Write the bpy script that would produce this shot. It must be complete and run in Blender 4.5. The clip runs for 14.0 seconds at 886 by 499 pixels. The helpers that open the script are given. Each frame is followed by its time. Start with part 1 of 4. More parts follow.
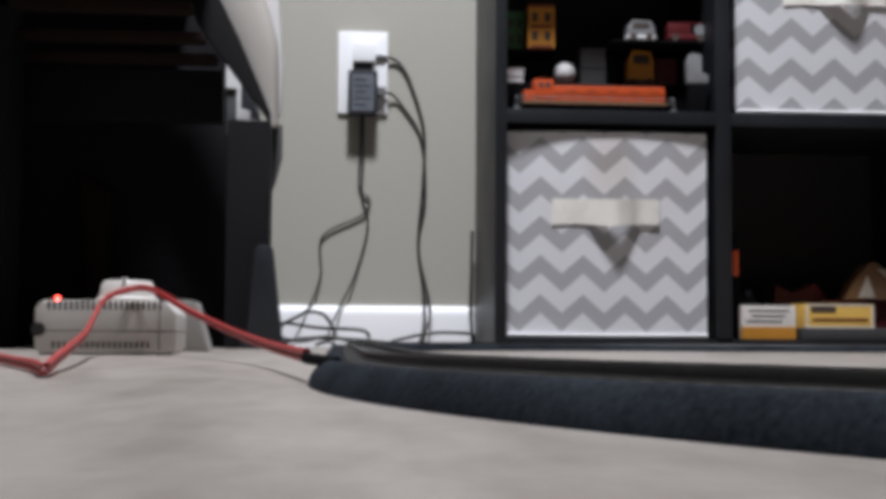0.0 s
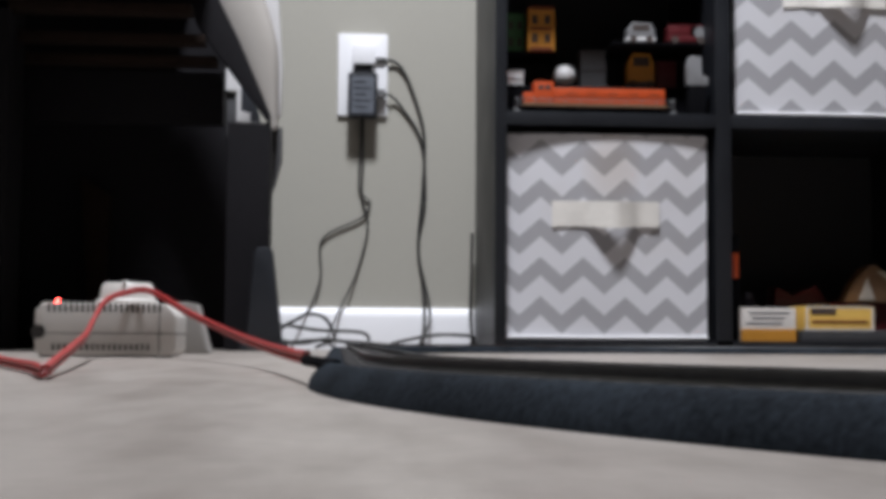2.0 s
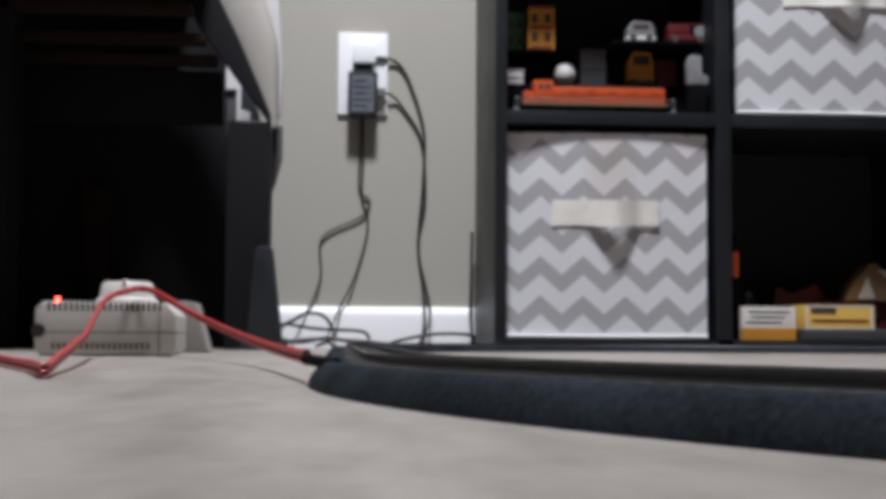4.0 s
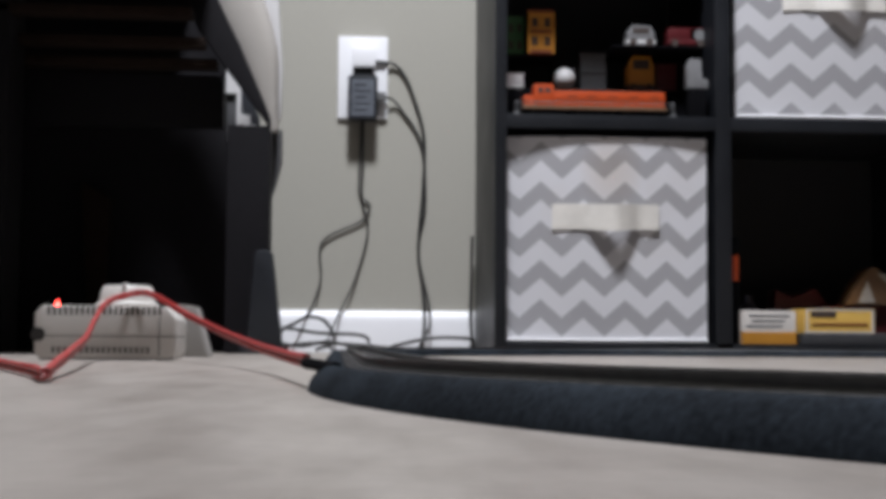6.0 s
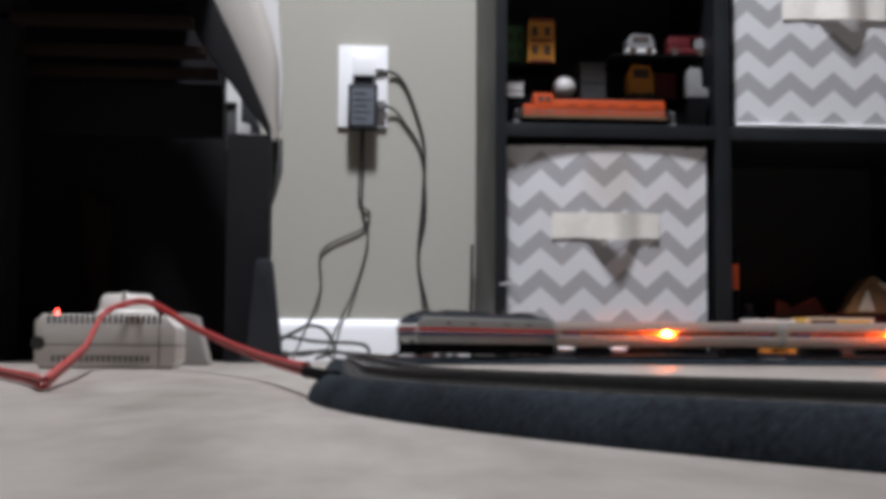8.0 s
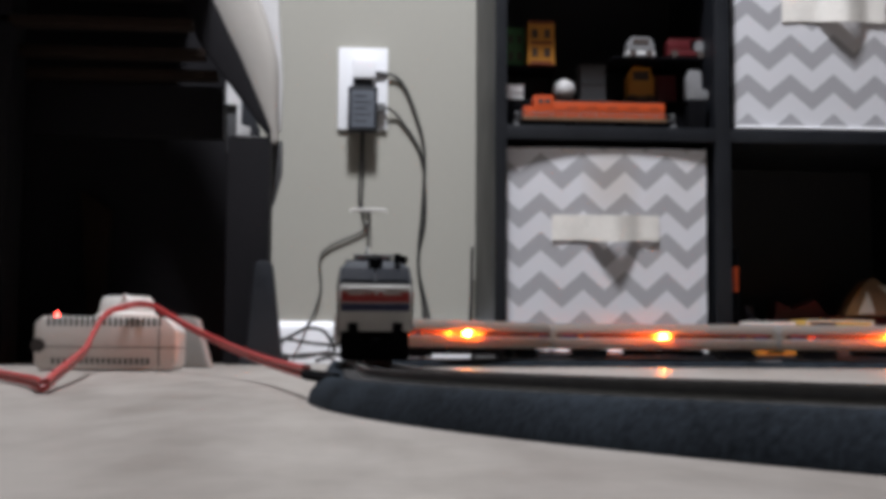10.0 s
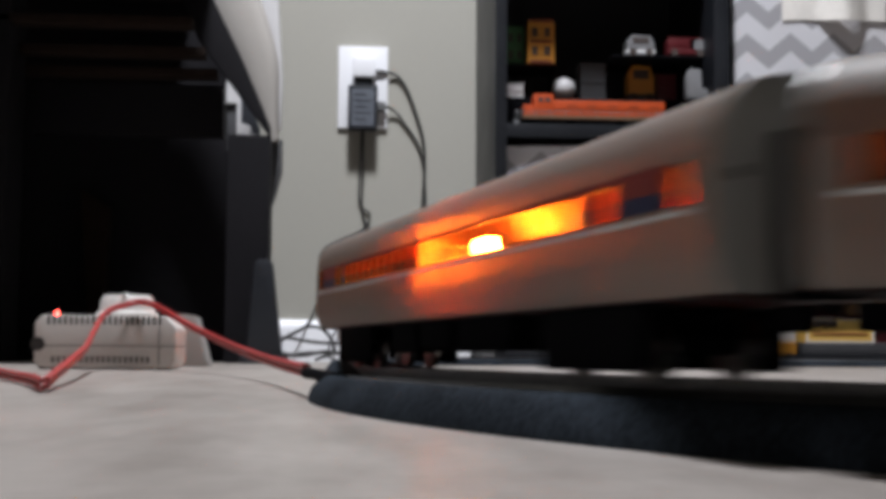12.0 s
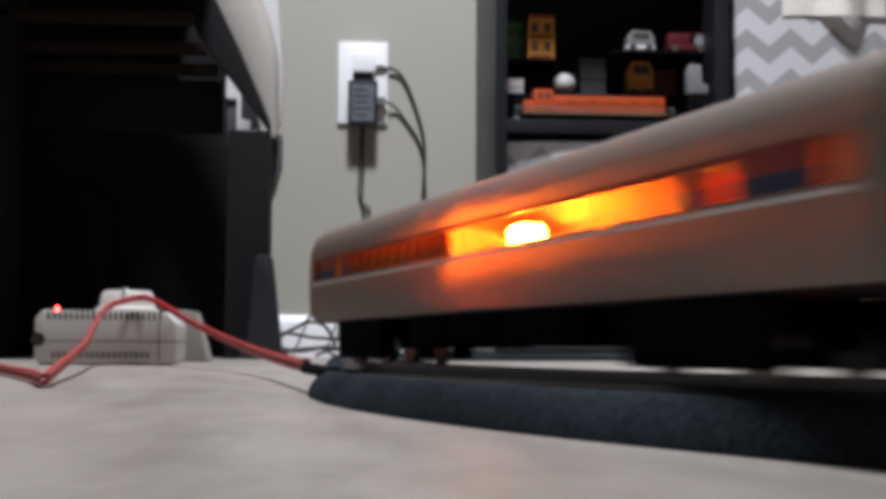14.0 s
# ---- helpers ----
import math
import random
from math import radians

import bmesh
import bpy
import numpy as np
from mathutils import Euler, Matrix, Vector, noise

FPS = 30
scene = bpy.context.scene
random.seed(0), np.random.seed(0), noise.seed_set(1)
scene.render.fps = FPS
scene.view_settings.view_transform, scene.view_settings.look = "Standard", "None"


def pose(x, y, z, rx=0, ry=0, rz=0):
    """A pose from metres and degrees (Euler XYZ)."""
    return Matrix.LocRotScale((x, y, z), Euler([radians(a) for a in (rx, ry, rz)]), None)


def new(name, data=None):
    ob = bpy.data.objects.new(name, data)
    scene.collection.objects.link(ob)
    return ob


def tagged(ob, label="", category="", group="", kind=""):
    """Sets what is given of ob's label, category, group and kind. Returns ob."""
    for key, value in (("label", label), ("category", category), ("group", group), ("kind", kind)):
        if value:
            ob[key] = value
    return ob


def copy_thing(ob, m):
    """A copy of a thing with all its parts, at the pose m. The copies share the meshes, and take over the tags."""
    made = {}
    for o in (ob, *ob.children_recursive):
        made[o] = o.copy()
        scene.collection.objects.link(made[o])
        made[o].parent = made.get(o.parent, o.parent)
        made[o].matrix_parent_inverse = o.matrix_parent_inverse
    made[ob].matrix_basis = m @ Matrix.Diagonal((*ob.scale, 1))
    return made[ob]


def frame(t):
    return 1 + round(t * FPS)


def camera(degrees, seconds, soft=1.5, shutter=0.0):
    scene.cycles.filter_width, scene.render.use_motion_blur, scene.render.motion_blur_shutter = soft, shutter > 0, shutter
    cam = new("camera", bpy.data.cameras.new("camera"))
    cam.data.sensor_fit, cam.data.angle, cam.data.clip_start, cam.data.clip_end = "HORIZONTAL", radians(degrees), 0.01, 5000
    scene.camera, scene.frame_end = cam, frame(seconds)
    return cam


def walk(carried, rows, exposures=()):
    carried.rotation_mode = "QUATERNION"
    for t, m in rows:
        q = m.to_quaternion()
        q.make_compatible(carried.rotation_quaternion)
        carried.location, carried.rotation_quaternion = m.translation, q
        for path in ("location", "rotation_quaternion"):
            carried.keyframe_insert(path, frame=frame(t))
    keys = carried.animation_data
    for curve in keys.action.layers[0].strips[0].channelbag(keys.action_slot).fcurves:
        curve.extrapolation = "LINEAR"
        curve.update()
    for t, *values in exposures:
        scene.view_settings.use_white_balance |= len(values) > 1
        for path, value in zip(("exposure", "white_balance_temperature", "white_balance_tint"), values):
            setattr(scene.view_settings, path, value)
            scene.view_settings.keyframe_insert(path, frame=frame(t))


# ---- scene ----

# ======== camera ========
# The eye stands 14.5 mm over the floor, turned 4.1 degrees off the wall's normal; it only nods.
PSI = radians(4.1)
EYE_Z = 0.0145
FOCAL = 2300.0
cam = camera(2 * math.degrees(math.atan(784 / FOCAL)), 14.0, soft=5.0, shutter=0.5)
NOD = [(0.0, 0), (0.5, 8), (1.0, 0), (1.5, 7.5), (2.0, 4), (2.5, 7.5), (3.0, 4), (5.5, 1.5), (6.0, 9),
       (6.5, 26.5), (7.0, 25), (7.5, 24), (8.0, 24.5), (10.5, 30), (11.0, 31), (11.5, 28), (12.0, 26),
       (12.5, 21.5), (13.0, 17), (13.5, 18), (14.0, 18)]
walk(cam, [(t, pose(0, 0, EYE_Z, 90 + math.degrees(math.atan((157.8 + d) / FOCAL)), -0.35, -4.1)) for t, d in NOD],
     exposures=[(0.0, 0.0), (14.0, 0.0)])

# ======== world and light ========
world = bpy.data.worlds.new("world")
scene.world = world
world.use_nodes = True
world.node_tree.nodes["Background"].inputs[0].default_value = (0.5, 0.52, 0.55, 1)
world.node_tree.nodes["Background"].inputs[1].default_value = 0.02
LAMP_X, LAMP_Y, LAMP_Z = 0.02, 1.00, 2.44
lamp_data = bpy.data.lights.new("ceiling_lamp", "AREA")
lamp_data.shape, lamp_data.size, lamp_data.energy = "DISK", 0.30, 104
lamp_data.color = (0.90, 0.925, 1.0)
lamp = new("ceiling_lamp", lamp_data)
lamp.matrix_basis = pose(LAMP_X, LAMP_Y, LAMP_Z - 0.085)


# ======== materials ========
def nodes_of(name):
    m = bpy.data.materials.new(name)
    m.use_nodes = True
    nt = m.node_tree
    return m, nt, nt.nodes["Principled BSDF"]


def mat(name, colour, rough=0.5, metal=0.0, grain=300.0, vary=0.12, bump=0.05, big=8.0, spec=0.5):
    """A surface with variation at two scales and a fine relief."""
    m, nt, b = nodes_of(name)
    co = nt.nodes.new("ShaderNodeTexCoord")
    n1 = nt.nodes.new("ShaderNodeTexNoise")
    n1.inputs["Scale"].default_value, n1.inputs["Detail"].default_value = grain, 4
    n2 = nt.nodes.new("ShaderNodeTexNoise")
    n2.inputs["Scale"].default_value, n2.inputs["Detail"].default_value = big, 5
    for n in (n1, n2):
        nt.links.new(co.outputs["Object"], n.inputs["Vector"])
    mix = nt.nodes.new("ShaderNodeMath")
    mix.operation = "ADD"
    nt.links.new(n1.outputs["Fac"], mix.inputs[0])
    nt.links.new(n2.outputs["Fac"], mix.inputs[1])
    rng = nt.nodes.new("ShaderNodeMapRange")
    rng.inputs["From Min"].default_value, rng.inputs["From Max"].default_value = 0.6, 1.4
    rng.inputs["To Min"].default_value, rng.inputs["To Max"].default_value = 1 - vary, 1 + vary
    nt.links.new(mix.outputs[0], rng.inputs["Value"])
    mul = nt.nodes.new("ShaderNodeVectorMath")
    mul.operation = "SCALE"
    mul.inputs[0].default_value = colour
    nt.links.new(rng.outputs[0], mul.inputs["Scale"])
    nt.links.new(mul.outputs[0], b.inputs["Base Color"])
    r2 = nt.nodes.new("ShaderNodeMapRange")
    r2.inputs["To Min"].default_value, r2.inputs["To Max"].default_value = max(0.03, rough - 0.1), min(1, rough + 0.1)
    nt.links.new(n2.outputs["Fac"], r2.inputs["Value"])
    nt.links.new(r2.outputs[0], b.inputs["Roughness"])
    b.inputs["Metallic"].default_value = metal
    b.inputs["Specular IOR Level"].default_value = spec
    if bump:
        bp = nt.nodes.new("ShaderNodeBump")
        bp.inputs["Strength"].default_value, bp.inputs["Distance"].default_value = bump, 0.002
        nt.links.new(n1.outputs["Fac"], bp.inputs["Height"])
        nt.links.new(bp.outputs[0], b.inputs["Normal"])
    return m


def chevron(name, x0, z0, across, pitch, rise, stain_at, light_scale=1.0):
    """White cotton printed with grey zigzags; x0, z0: a peak of one grey band; stain_at: middle of a brown stain."""
    m, nt, b = nodes_of(name)

    def op(kind, a, c=None):
        n = nt.nodes.new("ShaderNodeMath")
        n.operation = kind
        for i, v in enumerate((a, c)):
            if v is None:
                continue
            if isinstance(v, (int, float)):
                n.inputs[i].default_value = v
            else:
                nt.links.new(v, n.inputs[i])
        return n.outputs[0]

    co = nt.nodes.new("ShaderNodeTexCoord")
    wob = nt.nodes.new("ShaderNodeTexNoise")
    wob.inputs["Scale"].default_value = 9
    nt.links.new(co.outputs["Object"], wob.inputs["Vector"])
    sep = nt.nodes.new("ShaderNodeSeparateXYZ")
    nt.links.new(co.outputs["Object"], sep.inputs[0])
    u = op("DIVIDE", op("SUBTRACT", sep.outputs["X"], x0), across)
    d = op("MULTIPLY", op("ABSOLUTE", op("SUBTRACT", op("FRACT", op("ADD", u, 40.5)), 0.5)), 2.0)
    zz = op("ADD", sep.outputs["Z"], op("MULTIPLY", op("SUBTRACT", wob.outputs["Fac"], 0.5), 0.004))
    w = op("FRACT", op("ADD", op("DIVIDE", op("ADD", op("SUBTRACT", zz, z0), op("MULTIPLY", d, rise)), pitch), 40.0))
    band = nt.nodes.new("ShaderNodeMapRange")
    band.inputs["From Min"].default_value, band.inputs["From Max"].default_value = 0.51, 0.55
    nt.links.new(w, band.inputs["Value"])
    mix = nt.nodes.new("ShaderNodeMix")
    mix.data_type = "RGBA"
    mix.inputs["A"].default_value, mix.inputs["B"].default_value = (0.62 * light_scale, 0.615 * light_scale, 0.64 * light_scale, 1), (0.355 * light_scale, 0.35 * light_scale, 0.365 * light_scale, 1)
    nt.links.new(band.outputs[0], mix.inputs["Factor"])
    stain = nt.nodes.new("ShaderNodeTexNoise")
    stain.inputs["Scale"].default_value, stain.inputs["Detail"].default_value = 5, 5
    nt.links.new(co.outputs["Object"], stain.inputs["Vector"])
    sr = nt.nodes.new("ShaderNodeMapRange")
    sr.inputs["From Min"].default_value, sr.inputs["From Max"].default_value = 0.52, 0.75
    sr.inputs["To Max"].default_value = 0.5
    nt.links.new(stain.outputs["Fac"], sr.inputs["Value"])
    # one larger brown stain with an uneven rim, where the cloth has been gripped
    far = op("ADD", op("POWER", op("DIVIDE", op("SUBTRACT", sep.outputs["X"], stain_at[0]), 0.050), 2.0),
             op("POWER", op("DIVIDE", op("SUBTRACT", sep.outputs["Z"], stain_at[1]), 0.060), 2.0))
    spot = nt.nodes.new("ShaderNodeMapRange")
    spot.inputs["From Min"].default_value, spot.inputs["From Max"].default_value = 0.9, -0.3
    spot.inputs["To Max"].default_value = 0.85
    nt.links.new(op("ADD", far, op("MULTIPLY", op("SUBTRACT", stain.outputs["Fac"], 0.5), 1.6)), spot.inputs["Value"])
    both = op("MAXIMUM", sr.outputs[0], spot.outputs[0])
    mix2 = nt.nodes.new("ShaderNodeMix")
    mix2.data_type, mix2.blend_type = "RGBA", "MULTIPLY"
    mix2.inputs["B"].default_value = (0.86, 0.78, 0.69, 1)
    nt.links.new(both, mix2.inputs["Factor"])
    nt.links.new(mix.outputs["Result"], mix2.inputs["A"])
    nt.links.new(mix2.outputs["Result"], b.inputs["Base Color"])
    b.inputs["Roughness"].default_value = 0.9
    b.inputs["Specular IOR Level"].default_value = 0.2
    weave = nt.nodes.new("ShaderNodeTexNoise")
    weave.inputs["Scale"].default_value = 700
    nt.links.new(co.outputs["Object"], weave.inputs["Vector"])
    bp = nt.nodes.new("ShaderNodeBump")
    bp.inputs["Strength"].default_value, bp.inputs["Distance"].default_value = 0.15, 0.002
    nt.links.new(weave.outputs["Fac"], bp.inputs["Height"])
    nt.links.new(bp.outputs[0], b.inputs["Normal"])
    return m


def floor_material():
    """Pale wood-look vinyl with a long cloudy grain, slightly glossy."""
    m, nt, b = nodes_of("pale_vinyl_floor")
    co = nt.nodes.new("ShaderNodeTexCoord")
    mp = nt.nodes.new("ShaderNodeMapping")
    mp.inputs["Rotation"].default_value = (0, 0, radians(12))
    mp.inputs["Scale"].default_value = (9, 2.6, 6)
    nt.links.new(co.outputs["Object"], mp.inputs["Vector"])
    n1 = nt.nodes.new("ShaderNodeTexNoise")
    n1.inputs["Scale"].default_value, n1.inputs["Detail"].default_value, n1.inputs["Distortion"].default_value = 1.6, 6, 0.6
    nt.links.new(mp.outputs[0], n1.inputs["Vector"])
    n2 = nt.nodes.new("ShaderNodeTexNoise")
    n2.inputs["Scale"].default_value, n2.inputs["Detail"].default_value = 160, 4
    nt.links.new(co.outputs["Object"], n2.inputs["Vector"])
    n3 = nt.nodes.new("ShaderNodeTexNoise")
    n3.inputs["Scale"].default_value, n3.inputs["Detail"].default_value, n3.inputs["Roughness"].default_value = 5.5, 5, 0.6
    nt.links.new(mp.outputs[0], n3.inputs["Vector"])
    both = nt.nodes.new("ShaderNodeMix")
    both.data_type = "FLOAT"
    both.inputs["Factor"].default_value = 0.6
    nt.links.new(n1.outputs["Fac"], both.inputs["A"])
    nt.links.new(n3.outputs["Fac"], both.inputs["B"])
    ramp = nt.nodes.new("ShaderNodeValToRGB")
    e = ramp.color_ramp.elements
    e[0].position, e[0].color = 0.36, (0.212, 0.182, 0.160, 1)
    e[1].position, e[1].color = 0.56, (0.338, 0.303, 0.273, 1)
    nt.links.new(both.outputs["Result"], ramp.inputs["Fac"])
    mul = nt.nodes.new("ShaderNodeMix")
    mul.data_type, mul.blend_type = "RGBA", "MULTIPLY"
    mul.inputs["Factor"].default_value = 0.25
    nt.links.new(ramp.outputs["Color"], mul.inputs["A"])
    nt.links.new(n2.outputs["Fac"], mul.inputs["B"])
    nt.links.new(mul.outputs["Result"], b.inputs["Base Color"])
    rr = nt.nodes.new("ShaderNodeMapRange")
    rr.inputs["To Min"].default_value, rr.inputs["To Max"].default_value = 0.30, 0.44
    nt.links.new(n1.outputs["Fac"], rr.inputs["Value"])
    nt.links.new(rr.outputs[0], b.inputs["Roughness"])
    b.inputs["Specular IOR Level"].default_value = 0.35
    bp = nt.nodes.new("ShaderNodeBump")
    bp.inputs["Strength"].default_value, bp.inputs["Distance"].default_value = 0.08, 0.001
    nt.links.new(n2.outputs["Fac"], bp.inputs["Height"])
    nt.links.new(bp.outputs[0], b.inputs["Normal"])
    return m


def glow(name, colour, strength):
    m, nt, b = nodes_of(name)
    b.inputs["Base Color"].default_value = (*colour, 1)
    b.inputs["Emission Color"].default_value = (*colour, 1)
    b.inputs["Emission Strength"].default_value = strength
    return m


def pane_material(name, tint, gloss=0.08, milky=(0.85, 0.46, 0.20), haze=0.13):
    m, nt, b = nodes_of(name)
    nt.nodes.remove(b)
    tr, gl, mx = (nt.nodes.new(k) for k in ("ShaderNodeBsdfTransparent", "ShaderNodeBsdfGlossy", "ShaderNodeMixShader"))
    tr.inputs[0].default_value = (*tint, 1)
    gl.inputs["Roughness"].default_value = 0.12
    mx.inputs[0].default_value = gloss
    nt.links.new(tr.outputs[0], mx.inputs[1])
    nt.links.new(gl.outputs[0], mx.inputs[2])
    # moulded amber plastic: part of the light is scattered, forwards and back
    df, tl, half, out = (nt.nodes.new(k) for k in ("ShaderNodeBsdfDiffuse", "ShaderNodeBsdfTranslucent", "ShaderNodeMixShader", "ShaderNodeMixShader"))
    df.inputs[0].default_value = tl.inputs[0].default_value = (*milky, 1)
    nt.links.new(df.outputs[0], half.inputs[1])
    nt.links.new(tl.outputs[0], half.inputs[2])
    half.inputs[0].default_value, out.inputs[0].default_value = 0.5, haze
    nt.links.new(mx.outputs[0], out.inputs[1])
    nt.links.new(half.outputs[0], out.inputs[2])
    nt.links.new(out.outputs[0], nt.nodes["Material Output"].inputs["Surface"])
    return m


def shell_plastic(name, colour, rough, through_light, tint=(0.62, 0.50, 0.38)):
    """Thin painted plastic that lets a little of a bulb's light through."""
    m = mat(name, colour, rough, 0.15, 500, 0.06, 0.02, 30)
    nt = m.node_tree
    b = nt.nodes["Principled BSDF"]
    tr, mx = nt.nodes.new("ShaderNodeBsdfTranslucent"), nt.nodes.new("ShaderNodeMixShader")
    tr.inputs[0].default_value = (*tint, 1)
    mx.inputs[0].default_value = through_light
    nt.links.new(b.outputs[0], mx.inputs[1])
    nt.links.new(tr.outputs[0], mx.inputs[2])
    nt.links.new(mx.outputs[0], nt.nodes["Material Output"].inputs["Surface"])
    return m


M_WALL = mat("greige_wall_paint", (0.358, 0.345, 0.303), 0.85, 0, 260, 0.03, 0.10, 3, 0.25)
M_TRIM = mat("white_trim_paint", (0.78, 0.78, 0.80), 0.45, 0, 300, 0.03, 0.02, 6)
M_CEIL = mat("white_ceiling_paint", (0.75, 0.75, 0.74), 0.9, 0, 120, 0.03, 0.2, 3, 0.2)
M_FLOOR = floor_material()
M_SHELF = mat("black_brown_laminate", (0.0085, 0.0098, 0.0130), 0.45, 0, 180, 0.25, 0.04, 14, 0.4)
M_SHELF_BACK = mat("black_hardboard", (0.010, 0.010, 0.013), 0.7, 0, 200, 0.2, 0.03, 10)
M_BIN_A = chevron("chevron_cotton", -0.0906, 0.2256, 0.0591, 0.0551, 0.0262, (0.010, 0.235))
# the last factor darkens the upper bin's cloth, standing in for dimmer light
M_BIN_B = chevron("chevron_cotton_upper", -0.1245, 0.1400, 0.0613, 0.0570, 0.0262, (0.020, 0.190), 0.88)
M_STRAP = mat("beige_webbing", (0.66, 0.63, 0.585), 0.9, 0, 600, 0.22, 0.3, 22, 0.2)
M_PIPING = mat("white_cotton_edge", (0.68, 0.67, 0.68), 0.9, 0, 500, 0.05, 0.2, 20, 0.2)
M_BED = mat("black_ballast_plastic", (0.0140, 0.0176, 0.0222), 0.9, 0, 700, 0.9, 0.04, 38, 0.04)
M_TIE = mat("dark_tie_plastic", (0.018, 0.016, 0.016), 0.8, 0, 500, 0.3, 0.1, 40, 0.3)
M_RAIL = mat("nickel_silver_rail", (0.13, 0.128, 0.128), 0.45, 1.0, 400, 0.2, 0.02, 40)
M_PLATE = mat("white_plastic", (0.80, 0.80, 0.82), 0.35, 0, 300, 0.02, 0.0, 10)
M_BLACKP = mat("black_plastic", (0.013, 0.0150, 0.0195), 0.42, 0, 400, 0.2, 0.05, 30)
M_LABEL = mat("grey_print", (0.10, 0.11, 0.13), 0.5, 0, 800, 0.2, 0.0, 60)
M_CORD = mat("black_rubber_cord", (0.020, 0.019, 0.018), 0.5, 0, 400, 0.2, 0.02, 30)
M_GREYCORD = mat("grey_cord", (0.12, 0.12, 0.12), 0.5, 0, 400, 0.2, 0.02, 30)
M_PACK = mat("grey_beige_plastic", (0.56, 0.535, 0.505), 0.4, 0, 350, 0.05, 0.05, 20)
M_BOXGREY = mat("dull_grey_beige_plastic", (0.27, 0.255, 0.24), 0.5, 0, 350, 0.08, 0.05, 20)
M_PACK_DARK = mat("dark_slot", (0.03, 0.028, 0.027), 0.7, 0, 300, 0.1, 0.0, 20)
M_REDWIRE = mat("red_vinyl_wire", (0.36, 0.028, 0.028), 0.45, 0, 400, 0.12, 0.02, 20)
M_LED = glow("red_indicator", (1.0, 0.055, 0.045), 16)
# orange translucency of sides and roof is raised to imitate bloom around the bulb
M_SILVER = shell_plastic("silver_car_paint", (0.290, 0.284, 0.264), 0.55, 0.43, (0.94, 0.54, 0.22))
# the sides' silver, darkened on the roof to hold back the lamp's light there
M_ROOF = shell_plastic("silver_roof_paint_dimmed", (0.190, 0.190, 0.180), 0.62, 0.42, (0.92, 0.56, 0.24))
M_END = shell_plastic("silver_end_paint", (0.245, 0.238, 0.223), 0.45, 0.03)
M_LINING = shell_plastic("pale_reflector_lining", (0.72, 0.58, 0.42), 0.7, 0.5)
M_LIGHT_SCREEN = shell_plastic("amber_light_screen", (0.45, 0.20, 0.10), 0.7, 0.85, (0.88, 0.30, 0.11))
# body paint made lighter for the light on the nose; also colours its markings
M_NOSE = mat("lit_nose_paint", (0.47, 0.465, 0.44), 0.5, 0.0, 500, 0.06, 0.03, 30)
M_LOCO = mat("platinum_loco_paint", (0.150, 0.145, 0.134), 0.6, 0.05, 500, 0.06, 0.03, 30)
M_LOCO_ROOF = mat("dark_grey_roof", (0.046, 0.050, 0.057), 0.7, 0, 500, 0.2, 0.1, 40, 0.15)
M_SRED = mat("red_stripe", (0.30, 0.022, 0.020), 0.4, 0, 500, 0.08, 0.0, 40)
M_CARRED = mat("dull_red_stripe", (0.24, 0.030, 0.024), 0.45, 0, 500, 0.08, 0.0, 40)
M_SBLUE = mat("blue_stripe", (0.020, 0.026, 0.075), 0.4, 0, 500, 0.08, 0.0, 40)
M_SWHITE = mat("white_stripe", (0.70, 0.69, 0.67), 0.4, 0, 500, 0.05, 0.0, 40)
M_UNDER = mat("black_underframe", (0.004, 0.004, 0.005), 0.9, 0, 400, 0.3, 0.1, 40, 0.04)
M_WHEEL = mat("dark_wheel_steel", (0.20, 0.19, 0.18), 0.35, 1.0, 400, 0.1, 0.02, 40)
M_PANE = pane_material("car_window", (0.74, 0.43, 0.24), 0.06, (0.85, 0.46, 0.20), 0.11)
M_CLEARPANE = pane_material("car_end_window", (0.98, 0.74, 0.50), 0.05, (0.95, 0.40, 0.14), 0.30)
M_WIND = mat("dark_windshield", (0.03, 0.033, 0.04), 0.15, 0, 300, 0.1, 0.0, 30)
M_BULB = glow("warm_bulb", (1.0, 0.43, 0.075), 2100)
M_INSERT = shell_plastic("red_brown_interior", (0.58, 0.30, 0.15), 0.6, 0.50, (0.85, 0.45, 0.18))
M_CARFLOOR = shell_plastic("dark_red_floor_plastic", (0.012, 0.010, 0.010), 0.7, 0.25, (0.45, 0.10, 0.04))
M_CREAM = mat("cream_upholstery", (0.40, 0.375, 0.345), 0.9, 0, 450, 0.06, 0.25, 12, 0.2)
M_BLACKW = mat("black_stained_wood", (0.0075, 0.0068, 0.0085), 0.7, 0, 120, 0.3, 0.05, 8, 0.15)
M_BROWNW = mat("dark_brown_wood", (0.016, 0.0092, 0.0064), 0.85, 0, 90, 0.35, 0.1, 6, 0.15)
M_ORANGE = mat("orange_toy_plastic", (0.46, 0.062, 0.012), 0.4, 0, 400, 0.1, 0.05, 30)
M_YELLOW = mat("yellow_toy_plastic", (0.50, 0.22, 0.028), 0.45, 0, 400, 0.12, 0.05, 30)
M_GREEN = mat("green_toy_plastic", (0.05, 0.16, 0.06), 0.5, 0, 400, 0.2, 0.05, 30)
M_RUST = mat("rust_brown_toy_plastic", (0.16, 0.035, 0.012), 0.5, 0, 400, 0.2, 0.1, 40)
M_TAN = mat("dull_tan_toy_paint", (0.15, 0.085, 0.045), 0.5, 0, 400, 0.2, 0.1, 40)
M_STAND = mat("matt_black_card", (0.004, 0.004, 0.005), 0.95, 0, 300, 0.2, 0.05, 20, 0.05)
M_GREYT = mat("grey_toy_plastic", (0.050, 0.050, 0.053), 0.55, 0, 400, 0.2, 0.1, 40)
